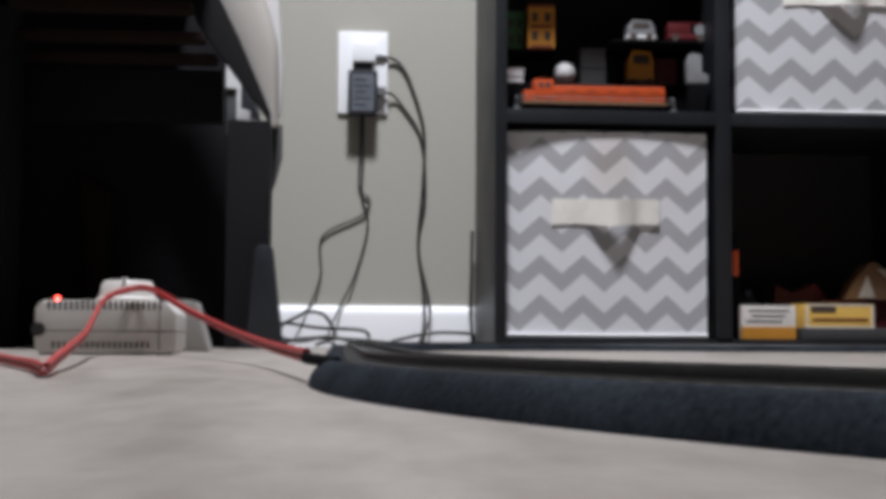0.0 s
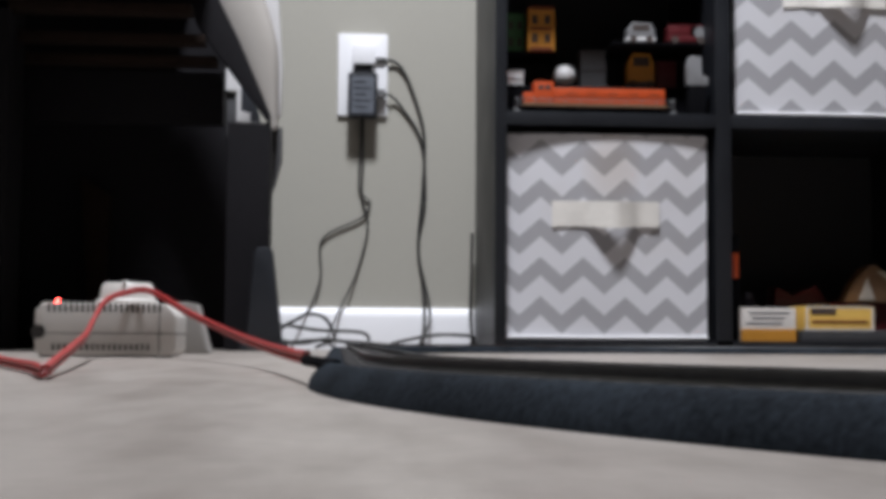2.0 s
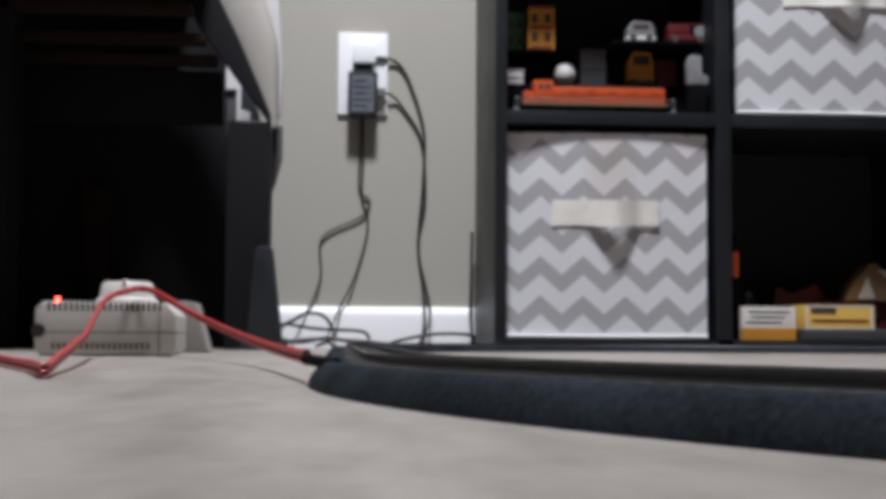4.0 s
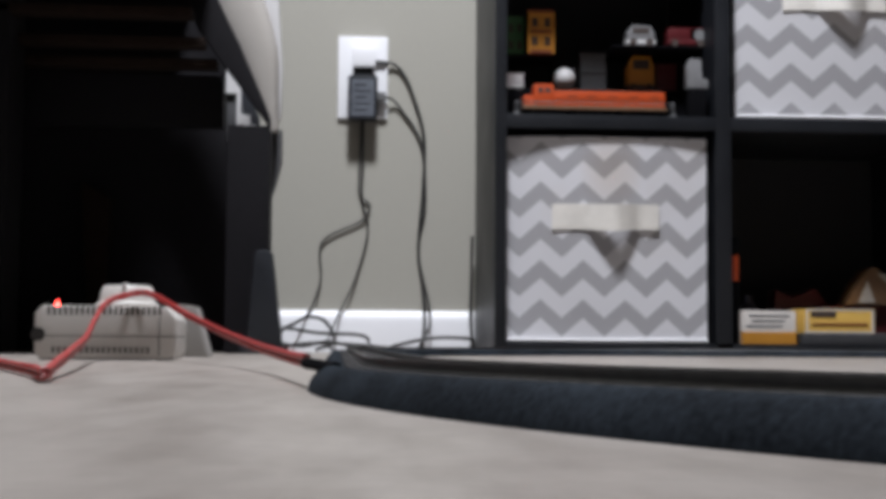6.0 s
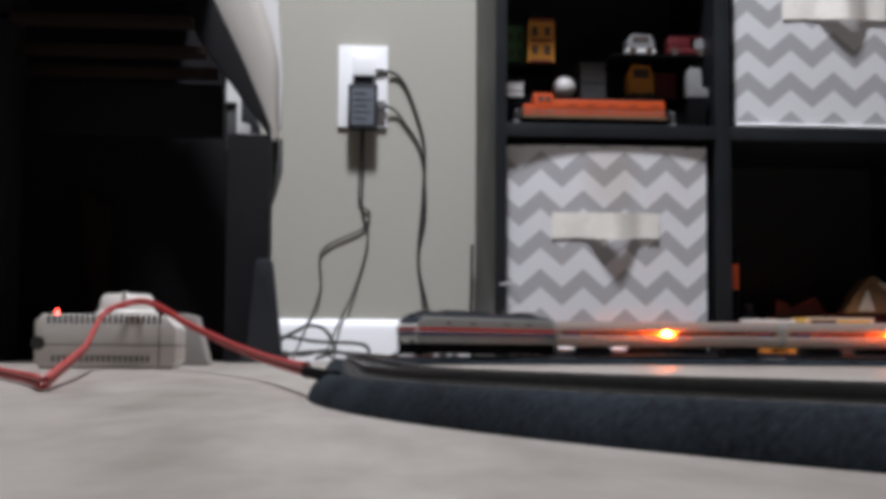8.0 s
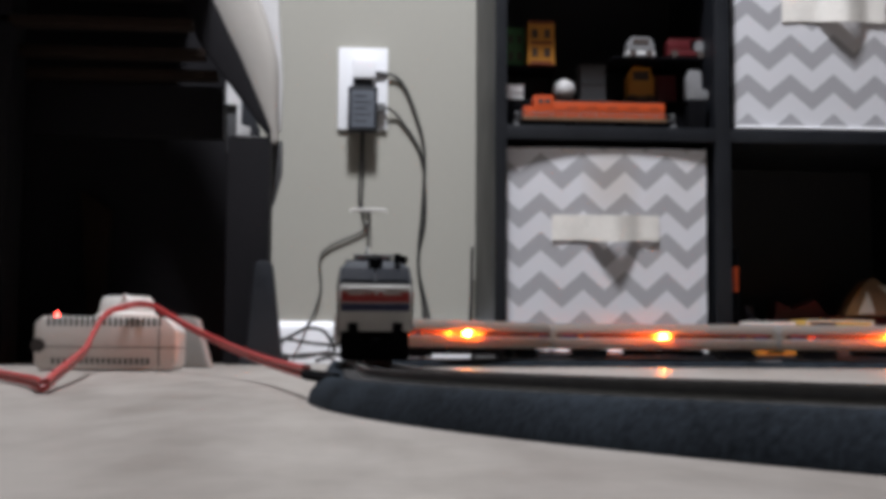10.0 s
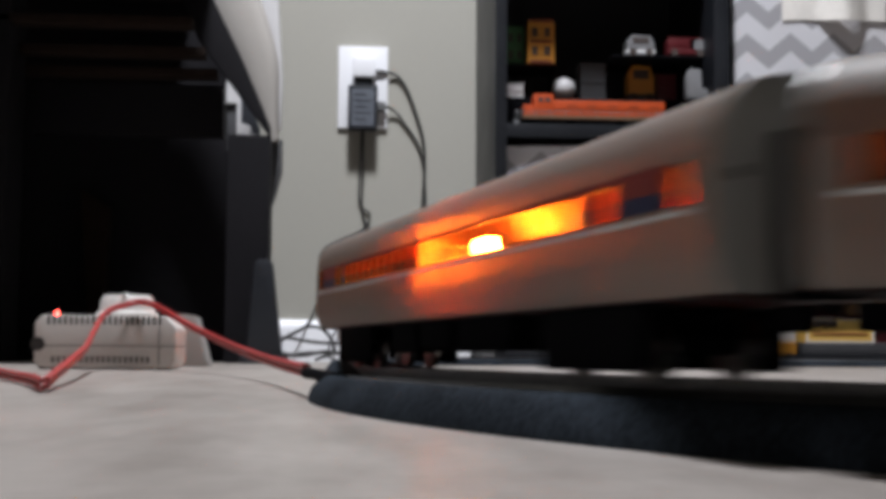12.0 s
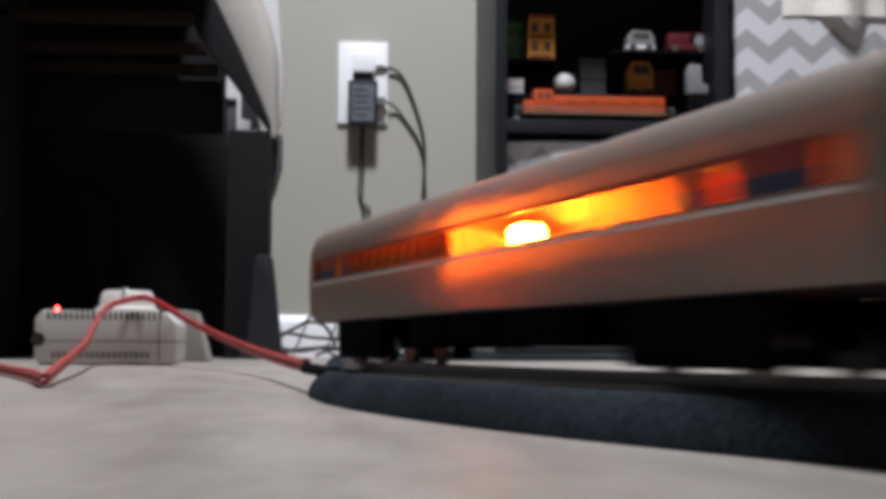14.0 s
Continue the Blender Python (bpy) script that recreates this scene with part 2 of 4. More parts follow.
M_LGREY = mat("light_grey_toy_plastic", (0.17, 0.17, 0.175), 0.5, 0, 400, 0.15, 0.1, 40)
M_DRED = mat("dark_red_toy_paint", (0.085, 0.008, 0.011), 0.4, 0, 400, 0.15, 0.05, 40)
M_WHITET = mat("white_toy_plastic", (0.60, 0.59, 0.59), 0.45, 0, 400, 0.05, 0.05, 40)
M_CARD = mat("white_printed_card", (0.62, 0.58, 0.54), 0.6, 0, 500, 0.08, 0.02, 30)
M_CARDY = mat("yellow_printed_card", (0.70, 0.44, 0.10), 0.55, 0, 500, 0.08, 0.02, 30)
M_INK = mat("dark_ink", (0.05, 0.035, 0.03), 0.6, 0, 500, 0.1, 0.0, 30)
M_DARKBOTTLE = mat("dark_violet_plastic", (0.03, 0.028, 0.045), 0.35, 0, 300, 0.2, 0.05, 30)


# ======== mesh helpers ========
def box(x0, x1, y0, y1, z0, z1, bev=0.0, seg=2, bm=None):
    """A box with rounded edges, added to bm if one is given."""
    b = bmesh.new()
    bmesh.ops.create_cube(b, size=1)
    for v in b.verts:
        v.co = ((x0 + x1) / 2 + v.co.x * (x1 - x0), (y0 + y1) / 2 + v.co.y * (y1 - y0), (z0 + z1) / 2 + v.co.z * (z1 - z0))
    if bev:
        bmesh.ops.bevel(b, geom=b.edges[:], offset=bev, segments=seg, affect="EDGES", profile=0.7)
    return join(bm, b)


def join(bm, b):
    if bm is None:
        return b
    tmp = bpy.data.meshes.new("tmp")
    b.to_mesh(tmp)
    b.free()
    bm.from_mesh(tmp)
    bpy.data.meshes.remove(tmp)
    return bm


def turned(profile, axis="z", at=(0, 0, 0), n=24, bm=None):
    """A solid of revolution from (radius, height) pairs."""
    b = bmesh.new()
    rings = []
    for r, h in profile:
        ring = []
        for i in range(n):
            a = 2 * math.pi * i / n
            p = (r * math.cos(a), r * math.sin(a), h)
            if axis == "y":
                p = (p[0], p[2], p[1])
            elif axis == "x":
                p = (p[2], p[0], p[1])
            ring.append(b.verts.new((p[0] + at[0], p[1] + at[1], p[2] + at[2])))
        rings.append(ring)
    for r0, r1 in zip(rings, rings[1:]):
        for i in range(n):
            b.faces.new((r0[i], r0[(i + 1) % n], r1[(i + 1) % n], r1[i]))
    b.faces.new(rings[0][::-1])
    b.faces.new(rings[-1])
    bmesh.ops.recalc_face_normals(b, faces=b.faces[:])
    return join(bm, b)


def extrude(outline, depth, axis="y", bev=0.0, bm=None):
    """A plate: a closed outline of (a, b) pairs, from depth[0] to depth[1] along the axis."""
    b = bmesh.new()
    put = {"y": lambda a, c, d: (a, d, c), "x": lambda a, c, d: (d, a, c), "z": lambda a, c, d: (a, c, d)}[axis]
    lo = [b.verts.new(put(a, c, depth[0])) for a, c in outline]
    hi = [b.verts.new(put(a, c, depth[1])) for a, c in outline]
    k = len(lo)
    b.faces.new(lo)
    b.faces.new(hi[::-1])
    for i in range(k):
        b.faces.new((lo[i], hi[i], hi[(i + 1) % k], lo[(i + 1) % k]))
    bmesh.ops.recalc_face_normals(b, faces=b.faces[:])
    if bev:
        bmesh.ops.bevel(b, geom=b.edges[:], offset=bev, segments=2, affect="EDGES", profile=0.7)
    return join(bm, b)


def smooth_line(pts, per=8):
    """A Catmull-Rom line through the points."""
    ps = [Vector(p) for p in pts]
    ps = [ps[0] * 2 - ps[1]] + ps + [ps[-1] * 2 - ps[-2]]
    out = []
    for a, b, c, d in zip(ps, ps[1:], ps[2:], ps[3:]):
        for i in range(per):
            t = i / per
            out.append(0.5 * ((2 * b) + (c - a) * t + (2 * a - 5 * b + 4 * c - d) * t * t + (3 * b - a - 3 * c + d) * t ** 3))
    out.append(ps[-2])
    return out


def tube(pts, r, n=8, per=8, flat=1.0, bm=None):
    """A cord along a smooth line; flat squeezes its height."""
    b = bmesh.new()
    line = smooth_line(pts, per)
    rings = []
    for i, p in enumerate(line):
        t = (line[min(i + 1, len(line) - 1)] - line[max(i - 1, 0)]).normalized()
        s = t.cross(Vector((0, 0, 1)))
        s = s.normalized() if s.length > 0.05 else Vector((1, 0, 0))
        u = s.cross(t).normalized()
        rings.append([b.verts.new(p + s * (r * math.cos(2 * math.pi * k / n)) + u * (r * flat * math.sin(2 * math.pi * k / n))) for k in range(n)])
    for r0, r1 in zip(rings, rings[1:]):
        for k in range(n):
            b.faces.new((r0[k], r0[(k + 1) % n], r1[(k + 1) % n], r1[k]))
    b.faces.new(rings[0])
    b.faces.new(rings[-1][::-1])
    bmesh.ops.recalc_face_normals(b, faces=b.faces[:])
    return join(bm, b)


def mesh_of(name, bm, materials, shade=True):
    me = bpy.data.meshes.new(name)
    bm.to_mesh(me)
    bm.free()
    for m in (materials if isinstance(materials, (list, tuple)) else [materials]):
        me.materials.append(m)
    if shade:
        me.shade_smooth()
        me.set_sharp_from_angle(angle=radians(35))
    return me


def part(name, bm, material, parent, label=""):
    """One mesh object under a thing or under a part."""
    ob = new(name, mesh_of(name, bm, material))
    ob.parent = parent
    if label:
        ob["label"] = label
    return ob


def again(ob, x=0.0, y=0.0, z=0.0, turn=0.0):
    """Another part on the same mesh."""
    o = new(ob.name.split(".")[0], ob.data)
    o.parent = ob.parent
    o.matrix_basis = pose(x, y, z, 0, 0, turn)
    return o


def thing(name, label, category, at=(0, 0, 0), turn=0.0, group="", kind=""):
    ob = new(name)
    ob.empty_display_size = 0.02
    ob.matrix_basis = pose(*at, 0, 0, turn)
    return tagged(ob, label, category, group, kind)


def single(name, bm, material, label, category, at=(0, 0, 0), turn=0.0, group="", kind=""):
    ob = new(name, mesh_of(name, bm, material))
    ob.matrix_basis = pose(*at, 0, 0, turn)
    return tagged(ob, label, category, group, kind)


# ======== room ========
WALL_Y = 2.075
single("floor", box(-3.4, 4.6, -4.6, 2.3, -0.06, 0.0), M_FLOOR, "pale greige wood-look vinyl floor, slightly glossy", "floor", kind="structure")
single("wall_north", box(-3.4, 4.6, WALL_Y, WALL_Y + 0.12, 0.0, 2.5), M_WALL, "greige painted plaster wall", "wall", kind="structure")
single("wall_south", box(-3.4, 4.6, -4.72, -4.6, 0.0, 2.5), M_WALL, "greige painted plaster wall", "wall", kind="structure")
single("wall_west", box(-3.52, -3.4, -4.6, WALL_Y, 0.0, 2.5), M_WALL, "greige painted plaster wall", "wall", kind="structure")
single("wall_east", box(4.6, 4.72, -4.6, WALL_Y, 0.0, 2.5), M_WALL, "greige painted plaster wall", "wall", kind="structure")
single("ceiling", box(-3.4, 4.6, -4.6, WALL_Y, 2.5, 2.6), M_CEIL, "white painted ceiling", "ceiling", kind="structure")
single("baseboard", extrude([(WALL_Y - 0.014, 0.0), (WALL_Y, 0.0), (WALL_Y, 0.066), (WALL_Y - 0.006, 0.066), (WALL_Y - 0.011, 0.060), (WALL_Y - 0.014, 0.050)],
                            (-3.4, 4.6), "x"), M_TRIM, "white painted wooden baseboard", "baseboard", kind="structure")
fixture = thing("ceiling_light", "round white flush ceiling light", "lamp", (LAMP_X, LAMP_Y, 2.5))
part("base", turned([(0.14, 0.0), (0.14, -0.03), (0.12, -0.04)]), M_TRIM, fixture)
part("rim", turned([(0.118, -0.040), (0.123, -0.055), (0.118, -0.060)]), M_TRIM, fixture)


# ======== cube shelf and bins ========
SHELF_Y, BACK_Y = 1.775, 2.045
X_L, X_M, X_R = 0.198, 0.507, 0.842
Z_ROWS = [0.0, 0.317, 0.634, 0.951]


def cube_shelf():
    s = thing("cube_shelf", "black cube shelf with fabric bins and toys, against the wall", "shelf", (0, 0, 0))
    for x in (X_L, X_R):
        part("side_panel", box(x, x + 0.0165, SHELF_Y, BACK_Y + 0.012, 0, 0.97, 0.0012), M_SHELF, s)
    part("divider", box(0.5095, 0.5315, SHELF_Y + 0.002, BACK_Y, 0.0165, 0.951, 0.0012), M_SHELF, s)
    for i, z in enumerate(Z_ROWS):
        lo, hi = (z, z + 0.0165) if i != 1 else (0.3155, 0.3345)
        for xa, xb in ((X_L + 0.0165, 0.5095), (0.5315, X_R)):
            part("board", box(xa, xb, SHELF_Y + 0.001, BACK_Y, lo, hi, 0.001), M_SHELF, s)
    part("back_panel", box(X_L + 0.0165, X_R, BACK_Y, BACK_Y + 0.004, 0, 0.95), M_SHELF_BACK, s)
    return s


cube_shelf()


def storage_bin(x, y, z, width, material, label):
    """A soft fabric cube: front panel bulging, a rim, a strap handle, side and back panels."""
    b = thing("storage_bin", label, "bin", (x, y, z), group="fabric bins in the shelf")
    w, h = width / 2, 0.288

    def bulge(u, v):
        return -0.0105 * math.sin(math.pi * u) * (0.4 + 0.6 * v) + 0.006 - 0.007 * u

    bm = bmesh.new()
    n = 16
    grid = [[None] * (n + 1) for _ in range(n + 1)]
    back = [[None] * (n + 1) for _ in range(n + 1)]
    for i in range(n + 1):
        for j in range(n + 1):
            u, v = i / n, j / n
            px, pz = -w + 2 * w * u, 0.004 + (h - 0.004) * v
            sag = bulge(u, v) + 0.0012 * math.sin(7 * u + 4 * v)
            grid[i][j] = bm.verts.new((px, sag, pz))
            back[i][j] = bm.verts.new((px, sag + 0.004, pz))
    for i in range(n):
        for j in range(n):
            bm.faces.new((grid[i][j], grid[i + 1][j], grid[i + 1][j + 1], grid[i][j + 1]))
            bm.faces.new((back[i][j], back[i][j + 1], back[i + 1][j + 1], back[i + 1][j]))
    for i in range(n):
        bm.faces.new((grid[i][n], grid[i + 1][n], back[i + 1][n], back[i][n]))
        bm.faces.new((grid[i][0], back[i][0], back[i + 1][0], grid[i + 1][0]))
        bm.faces.new((grid[0][i], grid[0][i + 1], back[0][i + 1], back[0][i]))
        bm.faces.new((grid[n][i], back[n][i], back[n][i + 1], grid[n][i + 1]))
    part("front_panel", bm, material, b)
    part("side_panel", box(-w, -w + 0.004, 0.006, 0.235, 0.002, h - 0.006, 0.001), material, b)
    part("side_panel", box(w - 0.004, w, 0.006, 0.235, 0.002, h - 0.006, 0.001), material, b)
    part("back_panel", box(-w, w, 0.236, 0.240, 0.002, h - 0.006, 0.001), material, b)
    part("bottom", box(-w + 0.001, w - 0.001, -0.002, 0.236, 0.0, 0.004, 0.001), M_PIPING, b)
    part("lower_hem", tube([(-w, -0.001, 0.004), (-w * 0.3, -0.006, 0.0035), (w * 0.3, -0.006, 0.0035), (w, -0.001, 0.004)], 0.0032), M_PIPING, b)
    # strap: sewn at both ends, standing out from the panel in the middle
    bm = bmesh.new()
    rows = []
    for i in range(25):
        u = i / 24
        px = -0.075 + 0.150 * u
        pull = max(0.0, 1 - abs(px - 0.010) / 0.036)
        out = bulge((px + w) / (2 * w), 0.6) - 0.0030 - 0.0195 * pull * (1.35 - 0.35 * pull)
        zc, low = 0.1755 - 0.002 * pull, 0.001 * math.sin(9 * u)
        rows.append([bm.verts.new((px, out, zc - 0.018 + low)), bm.verts.new((px, out + 0.001 * pull, zc + 0.018)),
                     bm.verts.new((px, out + 0.001 * pull + 0.002, zc + 0.018)), bm.verts.new((px, out + 0.002, zc - 0.018 + low))])
    for r0, r1 in zip(rows, rows[1:]):
        for k in range(4):
            bm.faces.new((r0[k], r0[(k + 1) % 4], r1[(k + 1) % 4], r1[k]))
    bm.faces.new(rows[0])
    bm.faces.new(rows[-1][::-1])
    bmesh.ops.recalc_face_normals(bm, faces=bm.faces[:])
    part("strap", bm, M_STRAP, b, "worn beige webbing strap handle")
    return b


storage_bin(0.3545, SHELF_Y + 0.016, 0.0167, 0.289, M_BIN_A, "white and grey chevron fabric bin with a stained front")
storage_bin(0.687, SHELF_Y + 0.016, 0.3347, 0.286, M_BIN_B, "white and grey chevron fabric bin in an upper cube, colours darkened for dimmer light")


# ======== wall outlet, chargers, cords ========
def wall_outlet():
    o = thing("wall_outlet", "white wall outlet plate with two chargers plugged in", "outlet", (0.0165, WALL_Y, 0.441))
    part("plate", box(-0.040, 0.040, -0.006, 0.0, -0.067, 0.067, 0.003), M_PLATE, o)
    part("insert", box(-0.017, 0.017, -0.0075, -0.0055, -0.034, 0.034, 0.001), M_PLATE, o)
    for z in (-0.019, 0.019):
        part("socket", box(-0.0145, 0.0145, -0.0085, -0.0072, z - 0.014, z + 0.014, 0.0005), M_PLATE, o)
    return o


wall_outlet()
charger = thing("phone_charger", "small white cube phone charger in the outlet", "charger", (0.0175, WALL_Y - 0.009, 0.466))
part("body", box(-0.017, 0.019, -0.030, 0.0, -0.014, 0.016, 0.003), M_PLATE, charger)
part("plug", tube([(0.019, -0.001, 0.0), (0.027, -0.001, 0.0), (0.034, -0.001, -0.0005)], 0.0034), M_CORD, charger)
adapter = thing("power_adapter", "black rectangular power adapter plugged into the wall", "power adapter", (0.0165, WALL_Y - 0.009, 0.412))
part("body", box(-0.0235, 0.0235, -0.027, 0.0, -0.0445, 0.027, 0.004), M_BLACKP, adapter)
part("neck", box(-0.016, 0.016, -0.024, 0.0, 0.027, 0.0405, 0.003), M_BLACKP, adapter)
part("label", box(-0.018, 0.018, -0.0276, -0.0265, -0.039, 0.020, 0.0), M_LABEL, adapter)
for i in range(5):
    part("print_line", box(-0.014, 0.006 + 0.006 * (i % 2), -0.0281, -0.0274, 0.010 - 0.010 * i, 0.0120 - 0.010 * i), M_BLACKP, adapter)
part("side_plug", box(0.0235, 0.0365, -0.012, 0.001, -0.0105, 0.0035, 0.002), M_GREYCORD, adapter)

W = WALL_Y - 0.004
adapter_cords = thing("adapter_cable", "black power cable hanging down the wall in kinks", "cable")
part("cord", tube([(0.015, 2.052, 0.368), (0.0140, 2.066, 0.325), (0.0128, W, 0.2553), (0.0291, W, 0.2357), (0.0177, W, 0.2103), (-0.0444, W, 0.1753), (-0.0472, W, 0.1108), (-0.0695, 2.058, 0.0554), (-0.100, 2.03, 0.0372), (-0.115, 2.0, 0.004)], 0.0017), M_CORD, adapter_cords)
part("second_cord", tube([(0.018, 2.052, 0.368), (0.0180, 2.066, 0.300), (0.0174, W, 0.2421), (0.0269, W, 0.1925), (0.0097, W, 0.1204), (-0.0164, 2.055, 0.0621), (-0.0337, 2.02, 0.015), (-0.02, 1.98, 0.003)], 0.0018), M_CORD, adapter_cords)
charger_cable = thing("charger_cable", "black charger cable hanging from the outlet to the floor", "cable")
part("cord", tube([(0.0490, 2.0655, 0.4652), (0.0640, 2.069, 0.4640), (0.0790, W, 0.4520), (0.0950, W, 0.4200), (0.1155, W, 0.3475), (0.1144, W, 0.2566), (0.1078, W, 0.1662), (0.1155, W, 0.1033), (0.1177, 2.055, 0.0496), (0.1108, 2.02, 0.004)], 0.0025), M_CORD, charger_cable)
usb_cable = thing("usb_cable", "thin dark cable hanging from the adapter to the floor", "cable")
part("cord", tube([(0.0520, 2.0605, 0.4080), (0.0640, 2.067, 0.4050), (0.0800, W, 0.3880), (0.1113, W, 0.3344), (0.1183, W, 0.239), (0.1081, W, 0.1574), (0.1268, 2.055, 0.0569), (0.1047, 2.0, 0.004)], 0.0021), M_CORD, usb_cable)
LOOPS = [[(-0.110, 1.95, 0.030), (-0.0849, 1.95, 0.042), (-0.0616, 1.95, 0.0532), (-0.0364, 1.95, 0.0467), (-0.0234, 1.95, 0.0173), (-0.05, 1.94, 0.004)],
         [(-0.115, 1.93, 0.030), (-0.0949, 1.94, 0.0362), (-0.0487, 1.95, 0.0297), (0.0186, 1.95, 0.026), (0.0289, 1.95, 0.010), (0.02, 1.93, 0.004)],
         [(-0.12, 1.90, 0.004), (-0.06, 1.90, 0.014), (0.01, 1.92, 0.012), (0.09, 1.90, 0.004)],
         [(-0.11, 1.88, 0.016), (-0.07, 1.87, 0.010), (-0.03, 1.86, 0.016), (0.02, 1.86, 0.006)],
         [(0.055, 1.97, 0.004), (0.0705, 1.98, 0.0114), (0.122, 1.98, 0.0225), (0.165, 1.98, 0.0235), (0.190, 2.0, 0.020), (0.190, 2.05, 0.004)],
         [(0.1925, 2.05, 0.185), (0.1905, 2.04, 0.12), (0.1885, 2.03, 0.05), (0.1915, 2.0, 0.004)]]
bundle = thing("cable_tangle", "tangle of black cables lying along the baseboard", "cables")
for pts in LOOPS:
    part("loop", tube(pts, 0.0026), M_CORD, bundle)


# ======== glider chair and things behind it ========
def glider_chair():
    g = thing("glider_chair", "black wooden chair frame with a cream cushion over its side", "chair", (0, 0, 0))
    part("side_panel", box(-0.1615, -0.1065, 1.69, 1.76, 0.0, 0.297, 0.003), M_BLACKW, g)
    part("side_panel", box(-0.460, -0.424, 1.62, 1.70, 0.0, 0.62, 0.003), M_BLACKW, g)
    part("brace", extrude([(-0.262, 0.58), (-0.234, 0.58), (-0.1811, 0.471), (-0.1474, 0.403), (-0.1190, 0.338), (-0.1070, 0.309), (-0.1070, 0.296), (-0.1185, 0.3104), (-0.1652, 0.3725), (-0.2037, 0.4251)], (1.688, 1.715), "y", 0.001), M_BLACKW, g)
    for i, (z, y) in enumerate(((0.374, 1.70), (0.393, 1.66), (0.422, 1.62), (0.452, 1.58), (0.484, 1.54))):
        part("slat", box(-0.44, -0.178 - 0.012 * i, y, y + 0.03, z, z + 0.012, 0.002), M_BROWNW, g)
    # unseen board above the view, added to keep lamp light off slats and back
    part("shade_board", extrude([(-0.62, 1.36), (-0.18, 1.36), (-0.18, 1.68), (-0.236, 1.70), (-0.236, 1.91), (-0.62, 1.91)], (0.53, 0.56), "z", 0.002), M_BLACKW, g)
    part("cushion_back", extrude([(-0.150, 0.560), (-0.1075, 0.560), (-0.1048, 0.500), (-0.0976, 0.393), (-0.0989, 0.3235), (-0.104, 0.3235), (-0.106, 0.420), (-0.130, 0.490)], (1.797, 1.815), "y", 0.003), M_WHITET, g, "white back of the cushion")
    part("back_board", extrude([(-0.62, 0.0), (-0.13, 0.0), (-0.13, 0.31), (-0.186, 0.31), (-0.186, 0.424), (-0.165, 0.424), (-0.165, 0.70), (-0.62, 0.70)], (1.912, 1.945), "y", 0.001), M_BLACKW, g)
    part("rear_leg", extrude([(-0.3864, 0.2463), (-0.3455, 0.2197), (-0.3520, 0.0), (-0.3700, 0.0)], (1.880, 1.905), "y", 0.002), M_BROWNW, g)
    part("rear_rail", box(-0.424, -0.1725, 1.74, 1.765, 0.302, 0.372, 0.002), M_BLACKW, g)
    # cushion: a draped, tapering slab
    bm = bmesh.new()
    rings = []
    for i in range(15):
        v = i / 14
        z = 0.62 - 0.320 * v
        xl = -0.275 + 0.165 * v
        xr = -0.1000 - 0.0256 * max(0.0, (z - 0.40) / 0.09) ** 1.3
        d = 0.030 * (1 - 0.4 * v ** 3)
        ring = []
        for k in range(20):
            a = 2 * math.pi * k / 20
            c, s = math.cos(a), math.sin(a)
            sx = math.copysign(abs(c) ** 0.6, c)
            sy = math.copysign(abs(s) ** 0.6, s)
            ring.append(bm.verts.new(((xl + xr) / 2 + sx * (xr - xl) / 2, 1.762 + sy * d, z + 0.003 * math.sin(3 * a + 4 * v))))
        rings.append(ring)
    for r0, r1 in zip(rings, rings[1:]):
        for k in range(20):
            bm.faces.new((r0[k], r0[(k + 1) % 20], r1[(k + 1) % 20], r1[k]))
    bm.faces.new(rings[0])
    bm.faces.new(rings[-1][::-1])
    bmesh.ops.recalc_face_normals(bm, faces=bm.faces[:])
    part("cushion", bm, M_CREAM, g, "cream upholstered cushion")
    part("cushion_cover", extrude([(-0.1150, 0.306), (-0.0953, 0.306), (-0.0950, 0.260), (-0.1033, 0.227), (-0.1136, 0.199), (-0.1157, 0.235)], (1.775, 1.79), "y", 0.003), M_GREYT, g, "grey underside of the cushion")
    return g


glider_chair()
folder = thing("folded_box", "white folded box standing on the dark chair back", "box", (0, 0, 0))
part("sheet", extrude([(-0.1860, 0.418), (-0.1860, 0.382), (-0.1700, 0.382), (-0.1700, 0.335), (-0.1500, 0.335), (-0.1500, 0.348), (-0.1640, 0.352), (-0.1640, 0.396)], (1.914, 1.918), "y", 0.0), M_WHITET, folder)
part("grey_panel", box(-0.1850, -0.1700, 1.920, 1.926, 0.312, 0.381, 0.001), M_GREYT, folder, "grey inner panel")
part("dark_flap", extrude([(-0.1690, 0.312), (-0.136, 0.312), (-0.136, 0.345), (-0.160, 0.400), (-0.1690, 0.400)], (1.9205, 1.9265), "y", 0.001), M_BLACKP, folder)
part("base_fold", box(-0.1600, -0.140, 1.914, 1.940, 0.3102, 0.3350, 0.001), M_WHITET, folder)
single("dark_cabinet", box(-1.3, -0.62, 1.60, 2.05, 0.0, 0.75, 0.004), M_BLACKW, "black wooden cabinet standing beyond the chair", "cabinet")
wedge = thing("router", "black upright router by the wall", "router", (0, 0, 0))
part("body", extrude([(-0.132, 0.0), (-0.084, 0.0), (-0.099, 0.128), (-0.103, 0.1325), (-0.118, 0.1325), (-0.122, 0.128)], (1.665, 1.687), "y", 0.003), M_BLACKP, wedge)
part("foot", box(-0.138, -0.078, 1.655, 1.688, 0.0, 0.010, 0.002), M_BLACKP, wedge)


